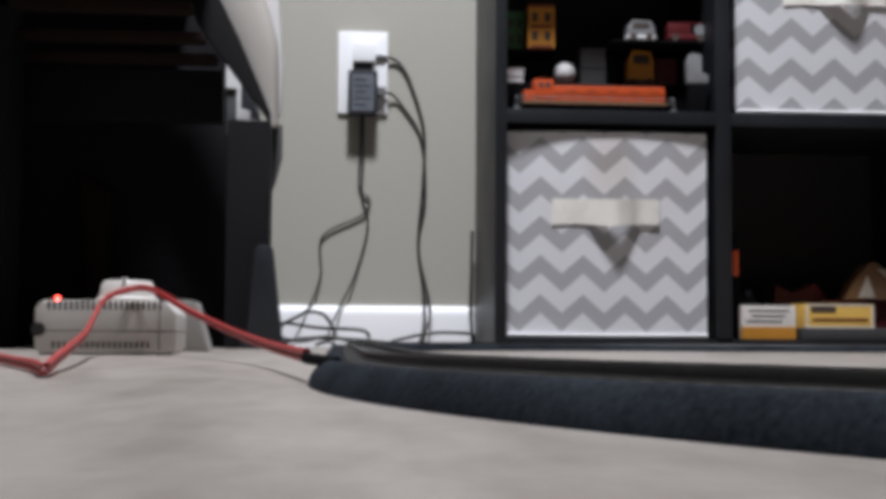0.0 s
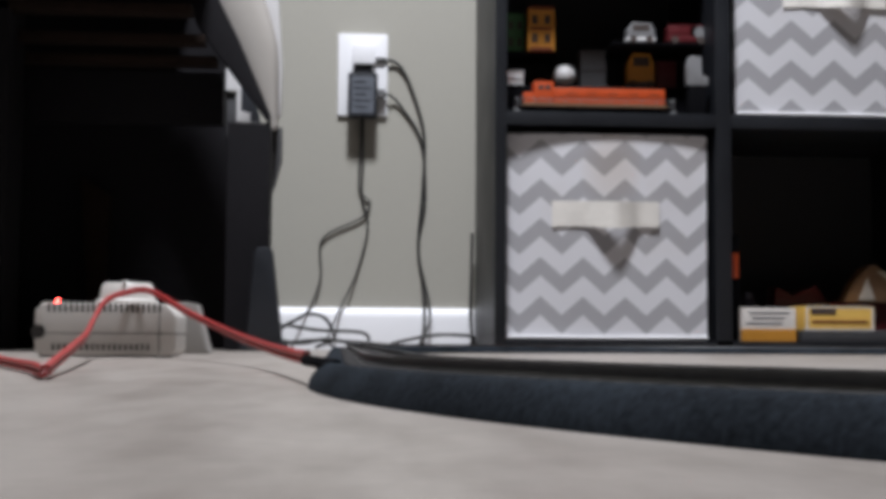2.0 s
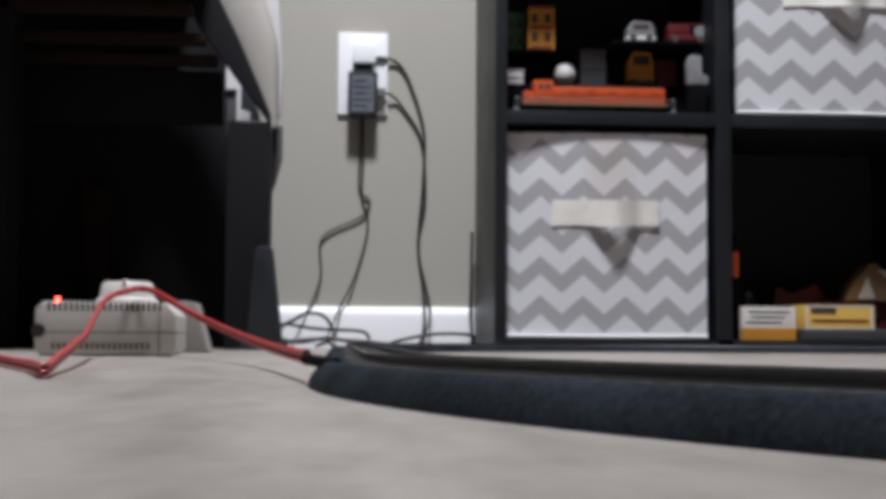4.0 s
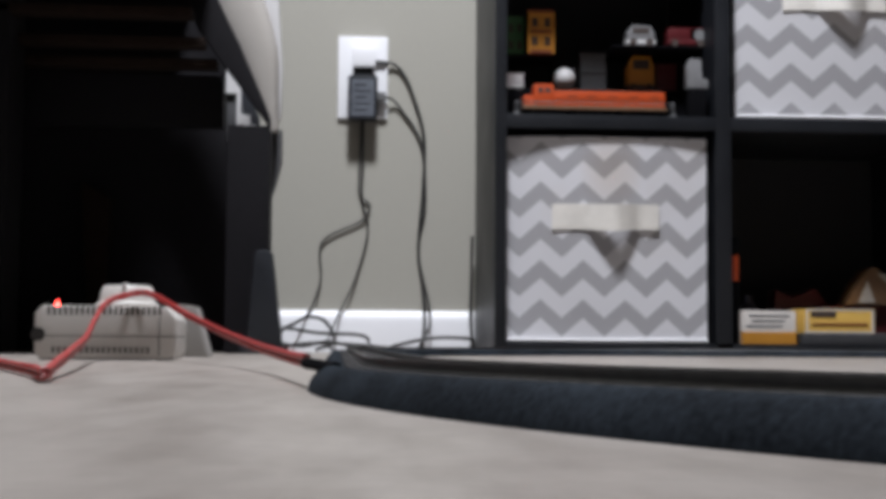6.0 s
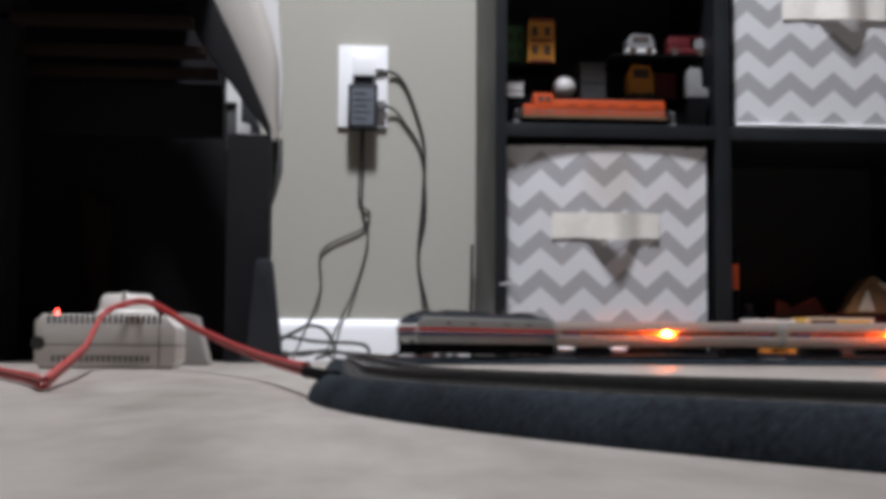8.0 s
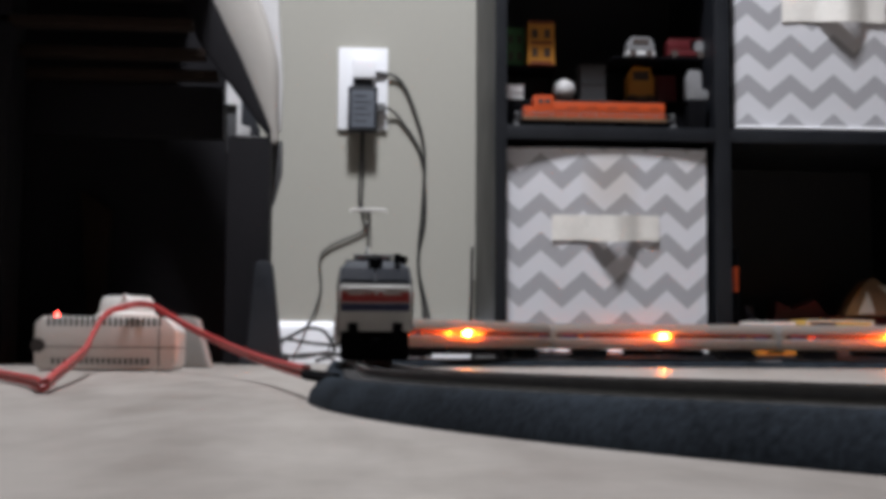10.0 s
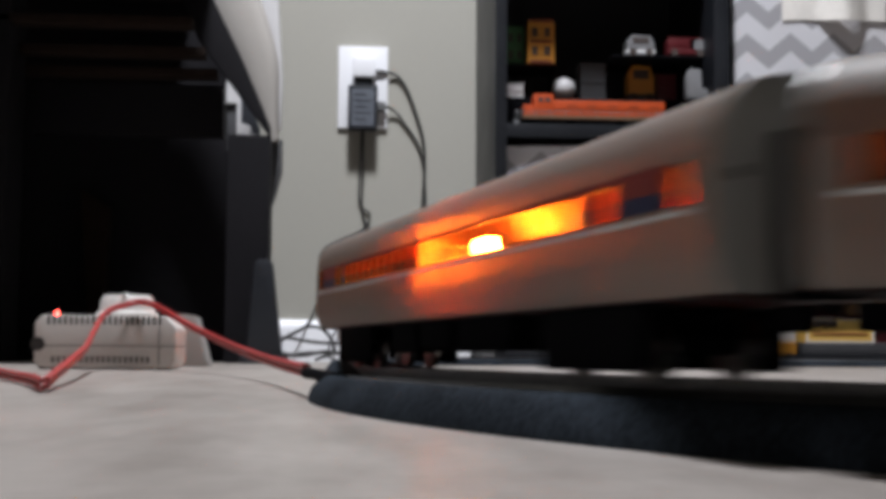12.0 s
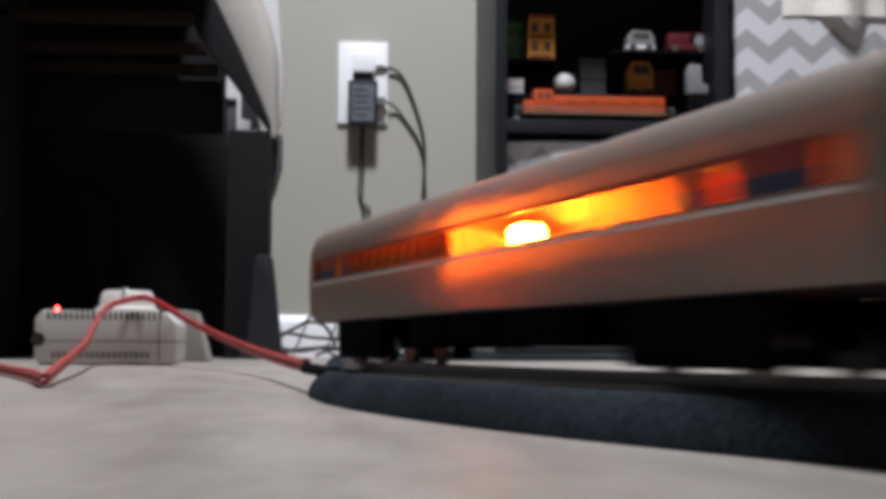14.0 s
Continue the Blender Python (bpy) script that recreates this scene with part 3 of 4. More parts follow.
# ======== power pack and its wires ========
def power_pack():
    p = thing("power_pack", "grey-beige train power pack with a glowing red light", "power pack", (-0.1940, 1.090, 0.0), 2)
    w, d = 0.0548, 0.045
    prof = [(-w + 0.004, 0.0012), (w - 0.004, 0.0012), (w, 0.006), (w, 0.033), (w - 0.008, 0.0425), (-w + 0.006, 0.0430), (-w, 0.037), (-w, 0.006)]
    part("body", extrude(prof, (-d, d), "y", 0.0022), M_PACK, p)
    part("seam", box(-w - 0.0003, w + 0.0003, -d - 0.0004, d, 0.0185, 0.0192), M_PACK_DARK, p)
    slot = part("slot", box(-0.0009, 0.0009, -d - 0.0006, -d + 0.004, 0.0355, 0.0425), M_PACK_DARK, p)
    for i in range(1, 22):
        if i * 0.0043 < 0.088:
            again(slot, -0.044 + i * 0.0043)
    slot.matrix_basis = pose(-0.044, 0, 0)
    low = part("lower_slot", box(-0.0009, 0.0009, -d - 0.0006, -d + 0.004, 0.0055, 0.0105), M_PACK_DARK, p)
    for i in range(1, 18):
        again(low, -0.040 + i * 0.0043)
    low.matrix_basis = pose(-0.040, 0, 0)
    part("end_seam", box(w - 0.0135, w - 0.0128, -d - 0.0005, d, 0.0036, 0.034), M_PACK_DARK, p)
    part("socket", turned([(0.0055, 0.0), (0.0055, 0.003), (0.003, 0.003)], "y", (-w + 0.003, -d - 0.002, 0.020), 18), M_PACK_DARK, p)
    knob = part("dial", turned([(0.0255, 0.0425), (0.0255, 0.0455), (0.0225, 0.0475), (0.021, 0.0575), (0.0185, 0.0605), (0.0, 0.061)], "z", (0.0105, 0.0, 0), 32), M_PACK, p)
    part("pointer", box(0.009, 0.012, -0.0215, -0.006, 0.0600, 0.0620, 0.0005), M_WHITET, knob)
    part("indicator", turned([(0.0014, 0.042), (0.0014, 0.0450), (0.0009, 0.0461), (0.0, 0.0464)], "z", (-0.0385, -d + 0.005, 0), 14), M_LED, p)
    for x in (-0.045, 0.045):
        part("foot", box(x - 0.006, x + 0.006, -d + 0.004, -d + 0.012, 0.0, 0.0014), M_PACK_DARK, p)
    return p


power_pack()
transformer = single("wall_transformer", extrude([(-0.190, 0.0), (-0.1385, 0.0), (-0.1400, 0.006), (-0.1520, 0.0495), (-0.1640, 0.0515), (-0.180, 0.050)], (1.30, 1.345), "y", 0.003), M_BOXGREY, "small grey-beige sloped plastic box on the floor", "box")
lead = thing("track_lead", "red two-strand wire from power pack to track", "wire", (0, 0, 0))
LEAD = [(-0.34, 1.04, 0.003), (-0.24, 0.86, 0.0025), (-0.168, 0.65, 0.002), (-0.126, 0.53, 0.0018), (-0.106, 0.462, 0.002), (-0.1143, 0.52, 0.0045), (-0.1287, 0.62, 0.0094), (-0.1489, 0.75, 0.0154), (-0.1737, 0.9, 0.0264),
        (-0.1860, 1.005, 0.0415), (-0.1790, 1.038, 0.0490), (-0.1580, 1.036, 0.0512), (-0.1173, 0.95, 0.0330), (-0.0748, 0.80, 0.0183), (-0.0393, 0.62, 0.0099), (-0.0201, 0.48, 0.0077), (-0.0140, 0.43, 0.0075)]
part("wire", tube(LEAD, 0.0014, 8, 10, 0.9), M_REDWIRE, lead)
part("second_wire", tube([(x, y + 0.001, z + 0.0024) for x, y, z in LEAD], 0.0014, 8, 10, 0.9), M_REDWIRE, lead)
part("plug", tube([(-0.0143, 0.432, 0.0078), (-0.0100, 0.412, 0.0076), (-0.0040, 0.390, 0.0070)], 0.0019), M_UNDER, lead, "black plug")

# ======== railway: the loop's plan ========
RAIL_Z = 0.0104
PHI, R_FAR, A_FAR, SIDE, R_NEAR = -0.0162, 0.3884, 1.6677, 0.8587, 0.4698
GAUGE = 0.0165


def loop_plan():
    """The loop as straight and curved stretches: start, heading, radius (0: straight), length. 0 of the line is where the far straight ends."""
    th = math.pi + PHI
    x, y = 0.3076, 1.7012 - math.tan(-PHI) * 0.3076
    out = []

    def add(r, length):
        nonlocal x, y, th
        out.append((x, y, th, r, length))
        if r:
            x, y = x + r * (math.sin(th + length / r) - math.sin(th)), y - r * (math.cos(th + length / r) - math.cos(th))
            th += length / r
        else:
            x, y = x + length * math.cos(th), y + length * math.sin(th)

    ex, ey = math.cos(PHI), math.sin(PHI)
    ax, ay = x, y
    add(R_FAR, R_FAR * A_FAR)
    add(0, SIDE)
    add(R_NEAR, R_NEAR * (math.pi - A_FAR))
    end_right = 2.0
    add(0, end_right - (x * ex + y * ey))
    wide = (ax - x) * -ey + (ay - y) * ex
    add(0.45, 0.45 * math.pi / 2)
    add(0, wide - 0.9)
    add(0.45, 0.45 * math.pi / 2)
    add(0, (x - ax) * ex + (y - ay) * ey)
    return out


PLAN = loop_plan()
ROUND = sum(p[4] for p in PLAN)


def on_loop(q):
    """World place and heading at q metres along the loop."""
    q %= ROUND
    for x, y, th, r, length in PLAN:
        if q <= length:
            if r:
                x, y, th = x + r * (math.sin(th + q / r) - math.sin(th)), y - r * (math.cos(th + q / r) - math.cos(th)), th + q / r
            else:
                x, y = x + q * math.cos(th), y + q * math.sin(th)
            break
        q -= length
    return x * math.cos(PSI) + y * math.sin(PSI), -x * math.sin(PSI) + y * math.cos(PSI), th - PSI


def sweep(profile, q0, q1, step, origin):
    """A bar of the profile (side, height) along the loop."""
    n = max(1, round((q1 - q0) / step))
    bm = bmesh.new()
    rings = []
    for i in range(n + 1):
        x, y, th = on_loop(q0 + (q1 - q0) * i / n)
        rings.append([bm.verts.new((x - a * math.sin(th) - origin[0], y + a * math.cos(th) - origin[1], b)) for a, b in profile])
    k = len(profile)
    for r0, r1 in zip(rings, rings[1:]):
        for j in range(k):
            bm.faces.new((r0[j], r0[(j + 1) % k], r1[(j + 1) % k], r1[j]))
    bm.faces.new(rings[0])
    bm.faces.new(rings[-1][::-1])
    bmesh.ops.recalc_face_normals(bm, faces=bm.faces[:])
    return bm


BED = [(-0.0268, 0.0), (-0.0260, 0.0026), (-0.0232, 0.0060), (-0.0214, 0.0076), (-0.0196, 0.0079), (-0.0164, 0.0074), (-0.0152, 0.0066), (0.0152, 0.0066), (0.0164, 0.0074), (0.0196, 0.0079), (0.0214, 0.0076), (0.0232, 0.0060), (0.0260, 0.0026), (0.0268, 0.0)]
TIE_MESH = mesh_of("tie", box(-0.0014, 0.0014, -0.0150, 0.0150, 0.0064, 0.0075, 0.0003, 1), M_TIE)


def rail_profile(side):
    s = side * GAUGE / 2
    return [(s - 0.0012, 0.0075), (s + 0.0012, 0.0075), (s + 0.0004, 0.0086), (s + 0.0006, 0.0098), (s + 0.0006, RAIL_Z), (s - 0.0006, RAIL_Z), (s - 0.0006, 0.0098), (s - 0.0004, 0.0086)]


def track_sections():
    q = 0.0
    for x, y, th, r, length in PLAN:
        n = max(1, round(length / 0.235))
        for i in range(n):
            a, b = q + length * i / n + 0.00002, q + length * (i + 1) / n - 0.00002
            o = on_loop((a + b) / 2)
            t = thing("track_section", ("curved" if r else "straight") + " piece of toy train track on black ballast roadbed", "train track",
                      (o[0], o[1], 0), group="pieces of the train loop")
            part("roadbed", sweep(BED, a, b, 0.012 if r else 0.12, o), M_BED, t)
            for side in (-1, 1):
                part("rail", sweep(rail_profile(side), a, b, 0.012 if r else 0.12, o), M_RAIL, t)
            k = round((b - a) / 0.0072)
            places = [on_loop(a + (b - a) * (j + 0.5) / k) for j in range(k)]
            if 0.9 < (a + b) / 2 < 2.3:
                for px, py, pt in places:
                    tie = new("tie", TIE_MESH)
                    tie.parent = t
                    tie.matrix_basis = pose(px - o[0], py - o[1], 0, 0, 0, math.degrees(pt))
            else:
                bm = bmesh.new()
                for px, py, pt in places:
                    m = pose(px - o[0], py - o[1], 0, 0, 0, math.degrees(pt))
                    c = [bm.verts.new(m @ Vector((sx * 0.0014, sy * 0.0150, sz))) for sz in (0.0064, 0.0075) for sx, sy in ((-1, -1), (1, -1), (1, 1), (-1, 1))]
                    for f in ((4, 5, 6, 7), (0, 1, 5, 4), (1, 2, 6, 5), (2, 3, 7, 6), (3, 0, 4, 7)):
                        bm.faces.new([c[v] for v in f])
                tagged(part("sleeper_strip", bm, M_TIE, t), kind="stuff")
        q += length


track_sections()

# ======== the train ========
def bar(profile, x0, x1, bm=None):
    """A bar of the closed cross-section (y, z) from x0 to x1."""
    return extrude(profile, (x0, x1), "x", 0.0, bm)


def truck(parent, x, material, axle=0.0145, axles=2, tall=0.0095, wide=0.0125, past=0.007, low=0.003):
    t = part("truck", box(x - axle - past, x + axle + past, -wide, -wide + 0.002, low, tall, 0.0008), material, parent)
    part("side_frame", box(x - axle - past, x + axle + past, wide - 0.002, wide, low, tall, 0.0008), material, t)
    part("bolster", box(x - 0.005, x + 0.005, -0.0105, 0.0105, 0.005, 0.0125, 0.0005), material, t)
    for i in range(axles):
        ax = x - axle + 2 * axle * i / (axles - 1)
        for y in (-1, 1):
            part("wheel", turned([(0.0062, 0.0), (0.0062, 0.0006), (0.0055, 0.0008), (0.0053, 0.0024), (0.0015, 0.0026)], "y", (ax, y * 0.0070 if y > 0 else -0.0096, 0.0053), 18), M_WHEEL, t)
        part("journal", box(ax - 0.0025, ax + 0.0025, -0.0133, 0.0133, 0.0042, 0.0072, 0.0005), material, t)
    return t


def coupler(parent, x, sign):
    part("coupler", box(min(x, x + sign * 0.009), max(x, x + sign * 0.009), -0.0022, 0.0022, 0.0075, 0.0115, 0.0006), M_UNDER, parent)


CAR_HALF = 0.1470
Z_SILL, Z_W0, Z_W1, Z_TOP = 0.0128, 0.0262, 0.0326, 0.0455
LOWER = [(0.0148, Z_SILL), (0.0161, 0.0150), (0.0167, 0.0195), (0.0168, Z_W0), (0.0156, Z_W0), (0.0155, 0.0196), (0.0149, 0.0155), (0.0138, 0.0138)]
ROOF_OUT = [(0.0166, Z_W1), (0.0162, 0.0368), (0.0148, 0.0402), (0.0118, 0.0430), (0.0072, 0.0448), (0.0, Z_TOP)]
ROOF_IN = [(0.0, 0.0445), (0.0069, 0.0438), (0.0112, 0.0421), (0.0139, 0.0395), (0.0151, 0.0364), (0.0154, Z_W1)]
WINDOWS = [(-0.1415, -0.1345), (-0.1140, -0.1055)] + [(-0.0985 + 0.00896 * i, -0.0985 + 0.00896 * i + 0.0080) for i in range(22)] + [(0.1055, 0.1140), (0.1345, 0.1415)]


def passenger_car(label):
    c = thing("passenger_car", label, "train car", group="cars of the train")
    for s in (-1, 1):
        part("side_wall", bar([(s * a, b) for a, b in LOWER], -CAR_HALF, CAR_HALF), M_SILVER, c)
        part("belt_line", box(-CAR_HALF + 0.004, CAR_HALF - 0.004, min(s * 0.0166, s * 0.0171), max(s * 0.0166, s * 0.0171), 0.0246, 0.0254), M_SWHITE, c)
        edges = [-CAR_HALF] + [e for w in WINDOWS for e in w] + [CAR_HALF]
        for a, b in zip(edges[::2], edges[1::2]):
            y0, y1 = (0.0154, 0.0167) if s > 0 else (-0.0167, -0.0154)
            end = a < -0.143 or b > 0.143
            bm = box(a, b, y0, y1, Z_W0, (Z_W0 + Z_W1) / 2 - 0.0004)
            for f in bm.faces:
                f.material_index = 0
            n0 = len(bm.faces)
            box(a, b, y0, y1, (Z_W0 + Z_W1) / 2 - 0.0004, Z_W1, bm=bm)
            bm.faces.ensure_lookup_table()
            for f in bm.faces[n0:]:
                f.material_index = 1
            part("pillar", bm, [M_SILVER, M_SILVER] if end else [M_SBLUE, M_CARRED], c)
        for a, b in WINDOWS:
            y0, y1 = (0.0156, 0.0162) if s > 0 else (-0.0162, -0.0156)
            part("window", box(a, b, y0, y1, Z_W0, Z_W1), M_CLEARPANE if 0.21 < abs(a + b) < 0.25 else M_PANE, c)
        part("red_line", box(-CAR_HALF + 0.012, CAR_HALF - 0.012, min(s * 0.0160, s * 0.0170), max(s * 0.0160, s * 0.0170), Z_W1 - 0.0003, Z_W1 + 0.0004), M_CARRED, c)
    part("roof", bar([(a, b) for a, b in ROOF_OUT] + [(-a, b) for a, b in ROOF_OUT[-2::-1]] + [(-a, b) for a, b in ROOF_IN[:0:-1]] + ROOF_IN, -CAR_HALF, CAR_HALF), M_ROOF, c)
    # pale lining added below the roof to throw bulb light into the windows
    lining_out, lining_in = ([(a - g, b - g) if a else (0.0, b - g) for a, b in ROOF_IN] for g in (0.0004, 0.0011))
    lining_out, lining_in = [p for p in lining_out if p[1] > 0.034], [p for p in lining_in if p[1] > 0.033]
    part("roof_reflector", bar(lining_out[::-1] + [(-a, b) for a, b in lining_out[1:]] + [(-a, b) for a, b in lining_in[:0:-1]] + lining_in, -0.138, 0.138), M_LINING, c)
    outline = [(a, b) for a, b in LOWER[:4]] + ROOF_OUT
    for s in (-1, 1):
        x0, x1 = sorted((s * (CAR_HALF - 0.0002), s * (CAR_HALF + 0.0016)))
        part("end_wall", extrude([(a * 0.985, b) for a, b in outline] + [(-a * 0.985, b) for a, b in outline[-2::-1]], (x0, x1), "x", 0.0008), M_END, c)
        x0, x1 = sorted((s * (CAR_HALF + 0.0014), s * (CAR_HALF + 0.0036)))
        part("diaphragm", box(x0, x1, -0.0062, 0.0062, 0.0120, 0.0365, 0.0006), M_UNDER, c)
        for yy in (-0.0125, 0.0125):
            part("marker_light", box(*sorted((s * (CAR_HALF + 0.0012), s * (CAR_HALF + 0.0022))), yy - 0.0012, yy + 0.0012, 0.0292, 0.0310, 0.0003), M_INK, c)
        truck(c, s * 0.0965, M_UNDER, 0.0145, 2, 0.0122, 0.0140, 0.0085, 0.0012)
        part("skirt", box(s * 0.0965 - 0.011, s * 0.0965 + 0.011, -0.0132, 0.0132, 0.0085, 0.0124, 0.0006, 1), M_UNDER, c)
        coupler(c, s * (CAR_HALF - 0.007), s)
    part("floor", box(-CAR_HALF + 0.001, CAR_HALF - 0.001, -0.0147, 0.0147, 0.0124, 0.0136), M_CARFLOOR, c)
    part("interior", box(-0.1035, 0.1035, -0.0130, 0.0130, 0.0138, 0.0225, 0.0006), M_INSERT, c)
    # amber partitions added to dim and redden the bulb's light in windows beyond
    for x in (-0.0100, 0.1010):
        part("bulkhead", box(x, x + 0.0008, -0.0142, 0.0142, 0.0256, 0.0325), M_LIGHT_SCREEN, c)
    for x0, x1, h in ((-0.052, -0.026, 0.0045), (-0.022, 0.006, 0.0055), (0.012, 0.050, 0.0048)):
        part("equipment_box", box(x0, x1, -0.0125, 0.0125, h, 0.0124, 0.0006), M_UNDER, c)
    part("bulb", turned([(0.0005, 0.0262), (0.0032, 0.0272), (0.0042, 0.0300), (0.0032, 0.0330), (0.0005, 0.0340)], "z", (-0.002, 0, 0), 14), M_BULB, c)
    part("bulb_holder", box(-0.005, 0.001, -0.003, 0.003, 0.0222, 0.0265, 0.0004), M_WHEEL, c)
    return c


LOCO_HALF = 0.1185


def electric_locomotive():
    g = thing("electric_locomotive", "silver toy electric locomotive with red, white and blue stripes", "locomotive")
    h, sill, brow, top = LOCO_HALF, 0.0150, 0.0368, 0.0482
    # body: straight sides, sloped windshields at both ends
    side = [(-h, sill), (h, sill), (h + 0.0006, 0.0255), (h - 0.001, brow), (h - 0.0085, top - 0.0015), (h - 0.012, top), (-h + 0.012, top), (-h + 0.0085, top - 0.0015), (-h + 0.001, brow), (-h - 0.0006, 0.0255)]
    bm = bmesh.new()
    rows = []
    for y, dx, top_off in ((-0.0178, 0.0022, 0.0040), (-0.0168, 0.0006, 0.0018), (-0.0135, 0.0, 0.0), (0.0135, 0.0, 0.0), (0.0168, 0.0006, 0.0018), (0.0178, 0.0022, 0.0040)):
        row = []
        for x, z in side:
            zz = z - top_off * max(0.0, (z - brow) / (top - brow)) * 1.6
            row.append(bm.verts.new((x - math.copysign(dx, x), y, zz)))
        rows.append(row)
    k = len(side)
    for r0, r1 in zip(rows, rows[1:]):
        for j in range(k):
            bm.faces.new((r0[j], r0[(j + 1) % k], r1[(j + 1) % k], r1[j]))
    bm.faces.new(rows[0])
    bm.faces.new(rows[-1][::-1])
    bmesh.ops.recalc_face_normals(bm, faces=bm.faces[:])
    # faces turned to the ends take the lighter paint, standing in for light there
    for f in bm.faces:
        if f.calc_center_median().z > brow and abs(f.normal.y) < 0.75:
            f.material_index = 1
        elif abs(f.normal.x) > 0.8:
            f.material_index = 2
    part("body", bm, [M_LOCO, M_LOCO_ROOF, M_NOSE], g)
    for z0, z1, m, name in ((0.0243, 0.0278, M_SBLUE, "blue_stripe"), (0.0286, 0.0334, M_SRED, "red_stripe"), (0.0280, 0.0284, M_SWHITE, "white_stripe"), (0.0344, 0.0356, M_SWHITE, "white_stripe")):
        for s in (-1, 1):
            if z0 < 0.034:
                part(name, box(-h + 0.002, h - 0.002, *sorted((s * 0.0174, s * 0.0181)), z0, z1, 0.0001, 1), m, g)
            part(name, box(*sorted((s * (h - 0.001), s * (h + 0.0010))), -0.0160, 0.0160, z0, z1, 0.0001, 1), m, g)
    for s in (-1, 1):
        for ya, yb in ((-0.0128, -0.0050), (-0.0040, -0.0024), (-0.0006, 0.0014), (0.0036, 0.0118)):
            part("nose_marking", box(*sorted((s * (h - 0.001), s * (h + 0.0013))), ya, yb, 0.0319, 0.0330, 0.0001, 1), M_NOSE, g)
        for ya, yb in ((-0.0156, -0.0005), (0.0005, 0.0156)):
            w = part("windshield", box(-0.0004, 0.0004, ya, yb, -0.0040, 0.0034, 0.0002, 1), M_WIND, g)
            w.matrix_basis = pose(s * (h - 0.0042), 0, 0.0420, 0, -s * 36, 0)
        part("brow", box(*sorted((s * (h - 0.030), s * (h - 0.0125))), -0.0135, 0.0135, top - 0.0008, top + 0.0006, 0.0004, 1), M_LOCO_ROOF, g)
        part("pilot", box(*sorted((s * (h - 0.012), s * (h - 0.0006))), -0.0160, 0.0160, 0.0012, 0.0150, 0.001), M_UNDER, g)
        for y in (-0.0105, 0.0105):
            part("step", box(*sorted((s * (h - 0.001), s * (h + 0.0016))), y - 0.0023, y + 0.0023, 0.0140, 0.0188, 0.0003, 1), M_UNDER, g)
        part("headlight", box(*sorted((s * (h - 0.016), s * (h - 0.0065))), -0.0034, 0.0034, top - 0.0060, top + 0.0012, 0.0005, 1), M_UNDER, g)
        truck(g, s * 0.071, M_UNDER, 0.022, 3, 0.0142, 0.0158, 0.0125)
        coupler(g, s * (h - 0.002), s)
        for i in range(2):
            part("side_louvre", box(s * (0.028 + 0.040 * i) - 0.0030, s * (0.028 + 0.040 * i) + 0.0030, -0.0182, 0.0182, 0.0375, 0.0405, 0.0002, 1), M_LOCO_ROOF, g)
    part("underframe", box(-h + 0.004, h - 0.004, -0.0150, 0.0150, 0.0118, 0.0151, 0.0005, 1), M_UNDER, g)
    part("transformer_tank", box(-0.0355, 0.0355, -0.0157, 0.0157, 0.0022, 0.0130, 0.0012), M_UNDER, g)
    part("roof_deck", box(-h + 0.030, h - 0.030, -0.0142, 0.0142, top - 0.0015, top + 0.0024, 0.0012), M_LOCO_ROOF, g)
    for x0, x1, z in ((0.030, 0.058, 0.0062), (-0.006, 0.016, 0.0056), (-0.085, -0.062, 0.0062)):
        part("roof_box", box(x0, x1, -0.0095, 0.0095, top, top + z, 0.0008), M_LOCO_ROOF, g)
    for x in (0.068, 0.024, -0.018, -0.055):
        for y in (-0.006, 0.006):
            part("insulator", turned([(0.0012, 0.0), (0.0018, 0.0008), (0.0010, 0.0016), (0.0017, 0.0024), (0.0009, 0.0034)], "z", (x, y, top + 0.0024), 10), M_DRED, g)
    horn = part("horn", tube([(h - 0.020, 0.0105, top + 0.0004), (h - 0.014, 0.0105, top + 0.0014), (h - 0.0105, 0.0105, top + 0.0016)], 0.0014), M_UNDER, g)
    part("horn_bell", turned([(0.0009, 0.0), (0.0014, 0.003), (0.0023, 0.005), (0.0, 0.0049)], "x", (h - 0.012, 0.0105, top + 0.0016), 14), M_UNDER, horn)
    part("horn_bell", turned([(0.0009, 0.0), (0.0012, 0.003), (0.0020, 0.0042), (0.0, 0.0041)], "x", (h - 0.014, 0.0138, top + 0.0010), 14), M_UNDER, horn)
    # pantographs: the rear one raised, the front one folded
    up = part("pantograph", box(-0.058, -0.034, -0.0075, 0.0075, top + 0.0023, top + 0.0035, 0.0003, 1), M_UNDER, g, "raised pantograph")
    part("lower_arm", tube([(-0.036, 0, top + 0.003), (-0.066, 0, top + 0.0215)], 0.0006, 6, 2), M_GREYCORD, up)
    part("upper_arm", tube([(-0.066, 0.002, top + 0.0215), (-0.045, 0.001, top + 0.0415)], 0.0005, 6, 2), M_GREYCORD, up)
    part("contact_shoe", tube([(-0.045, -0.0110, top + 0.0405), (-0.045, -0.008, top + 0.0418), (-0.045, 0.008, top + 0.0418), (-0.045, 0.0110, top + 0.0405)], 0.0009, 8, 4), M_SWHITE, up)
    down = part("pantograph", box(0.070, 0.088, -0.0075, 0.0075, top + 0.0020, top + 0.0034, 0.0003, 1), M_UNDER, g, "folded pantograph")
    part("folded_arm", tube([(0.072, 0, top + 0.0034), (0.092, 0, top + 0.0046)], 0.0006, 6, 2), M_GREYCORD, down)
    part("contact_shoe", tube([(0.090, -0.0105, top + 0.0044), (0.090, 0.0105, top + 0.0044)], 0.0007, 8, 2), M_GREYCORD, down)
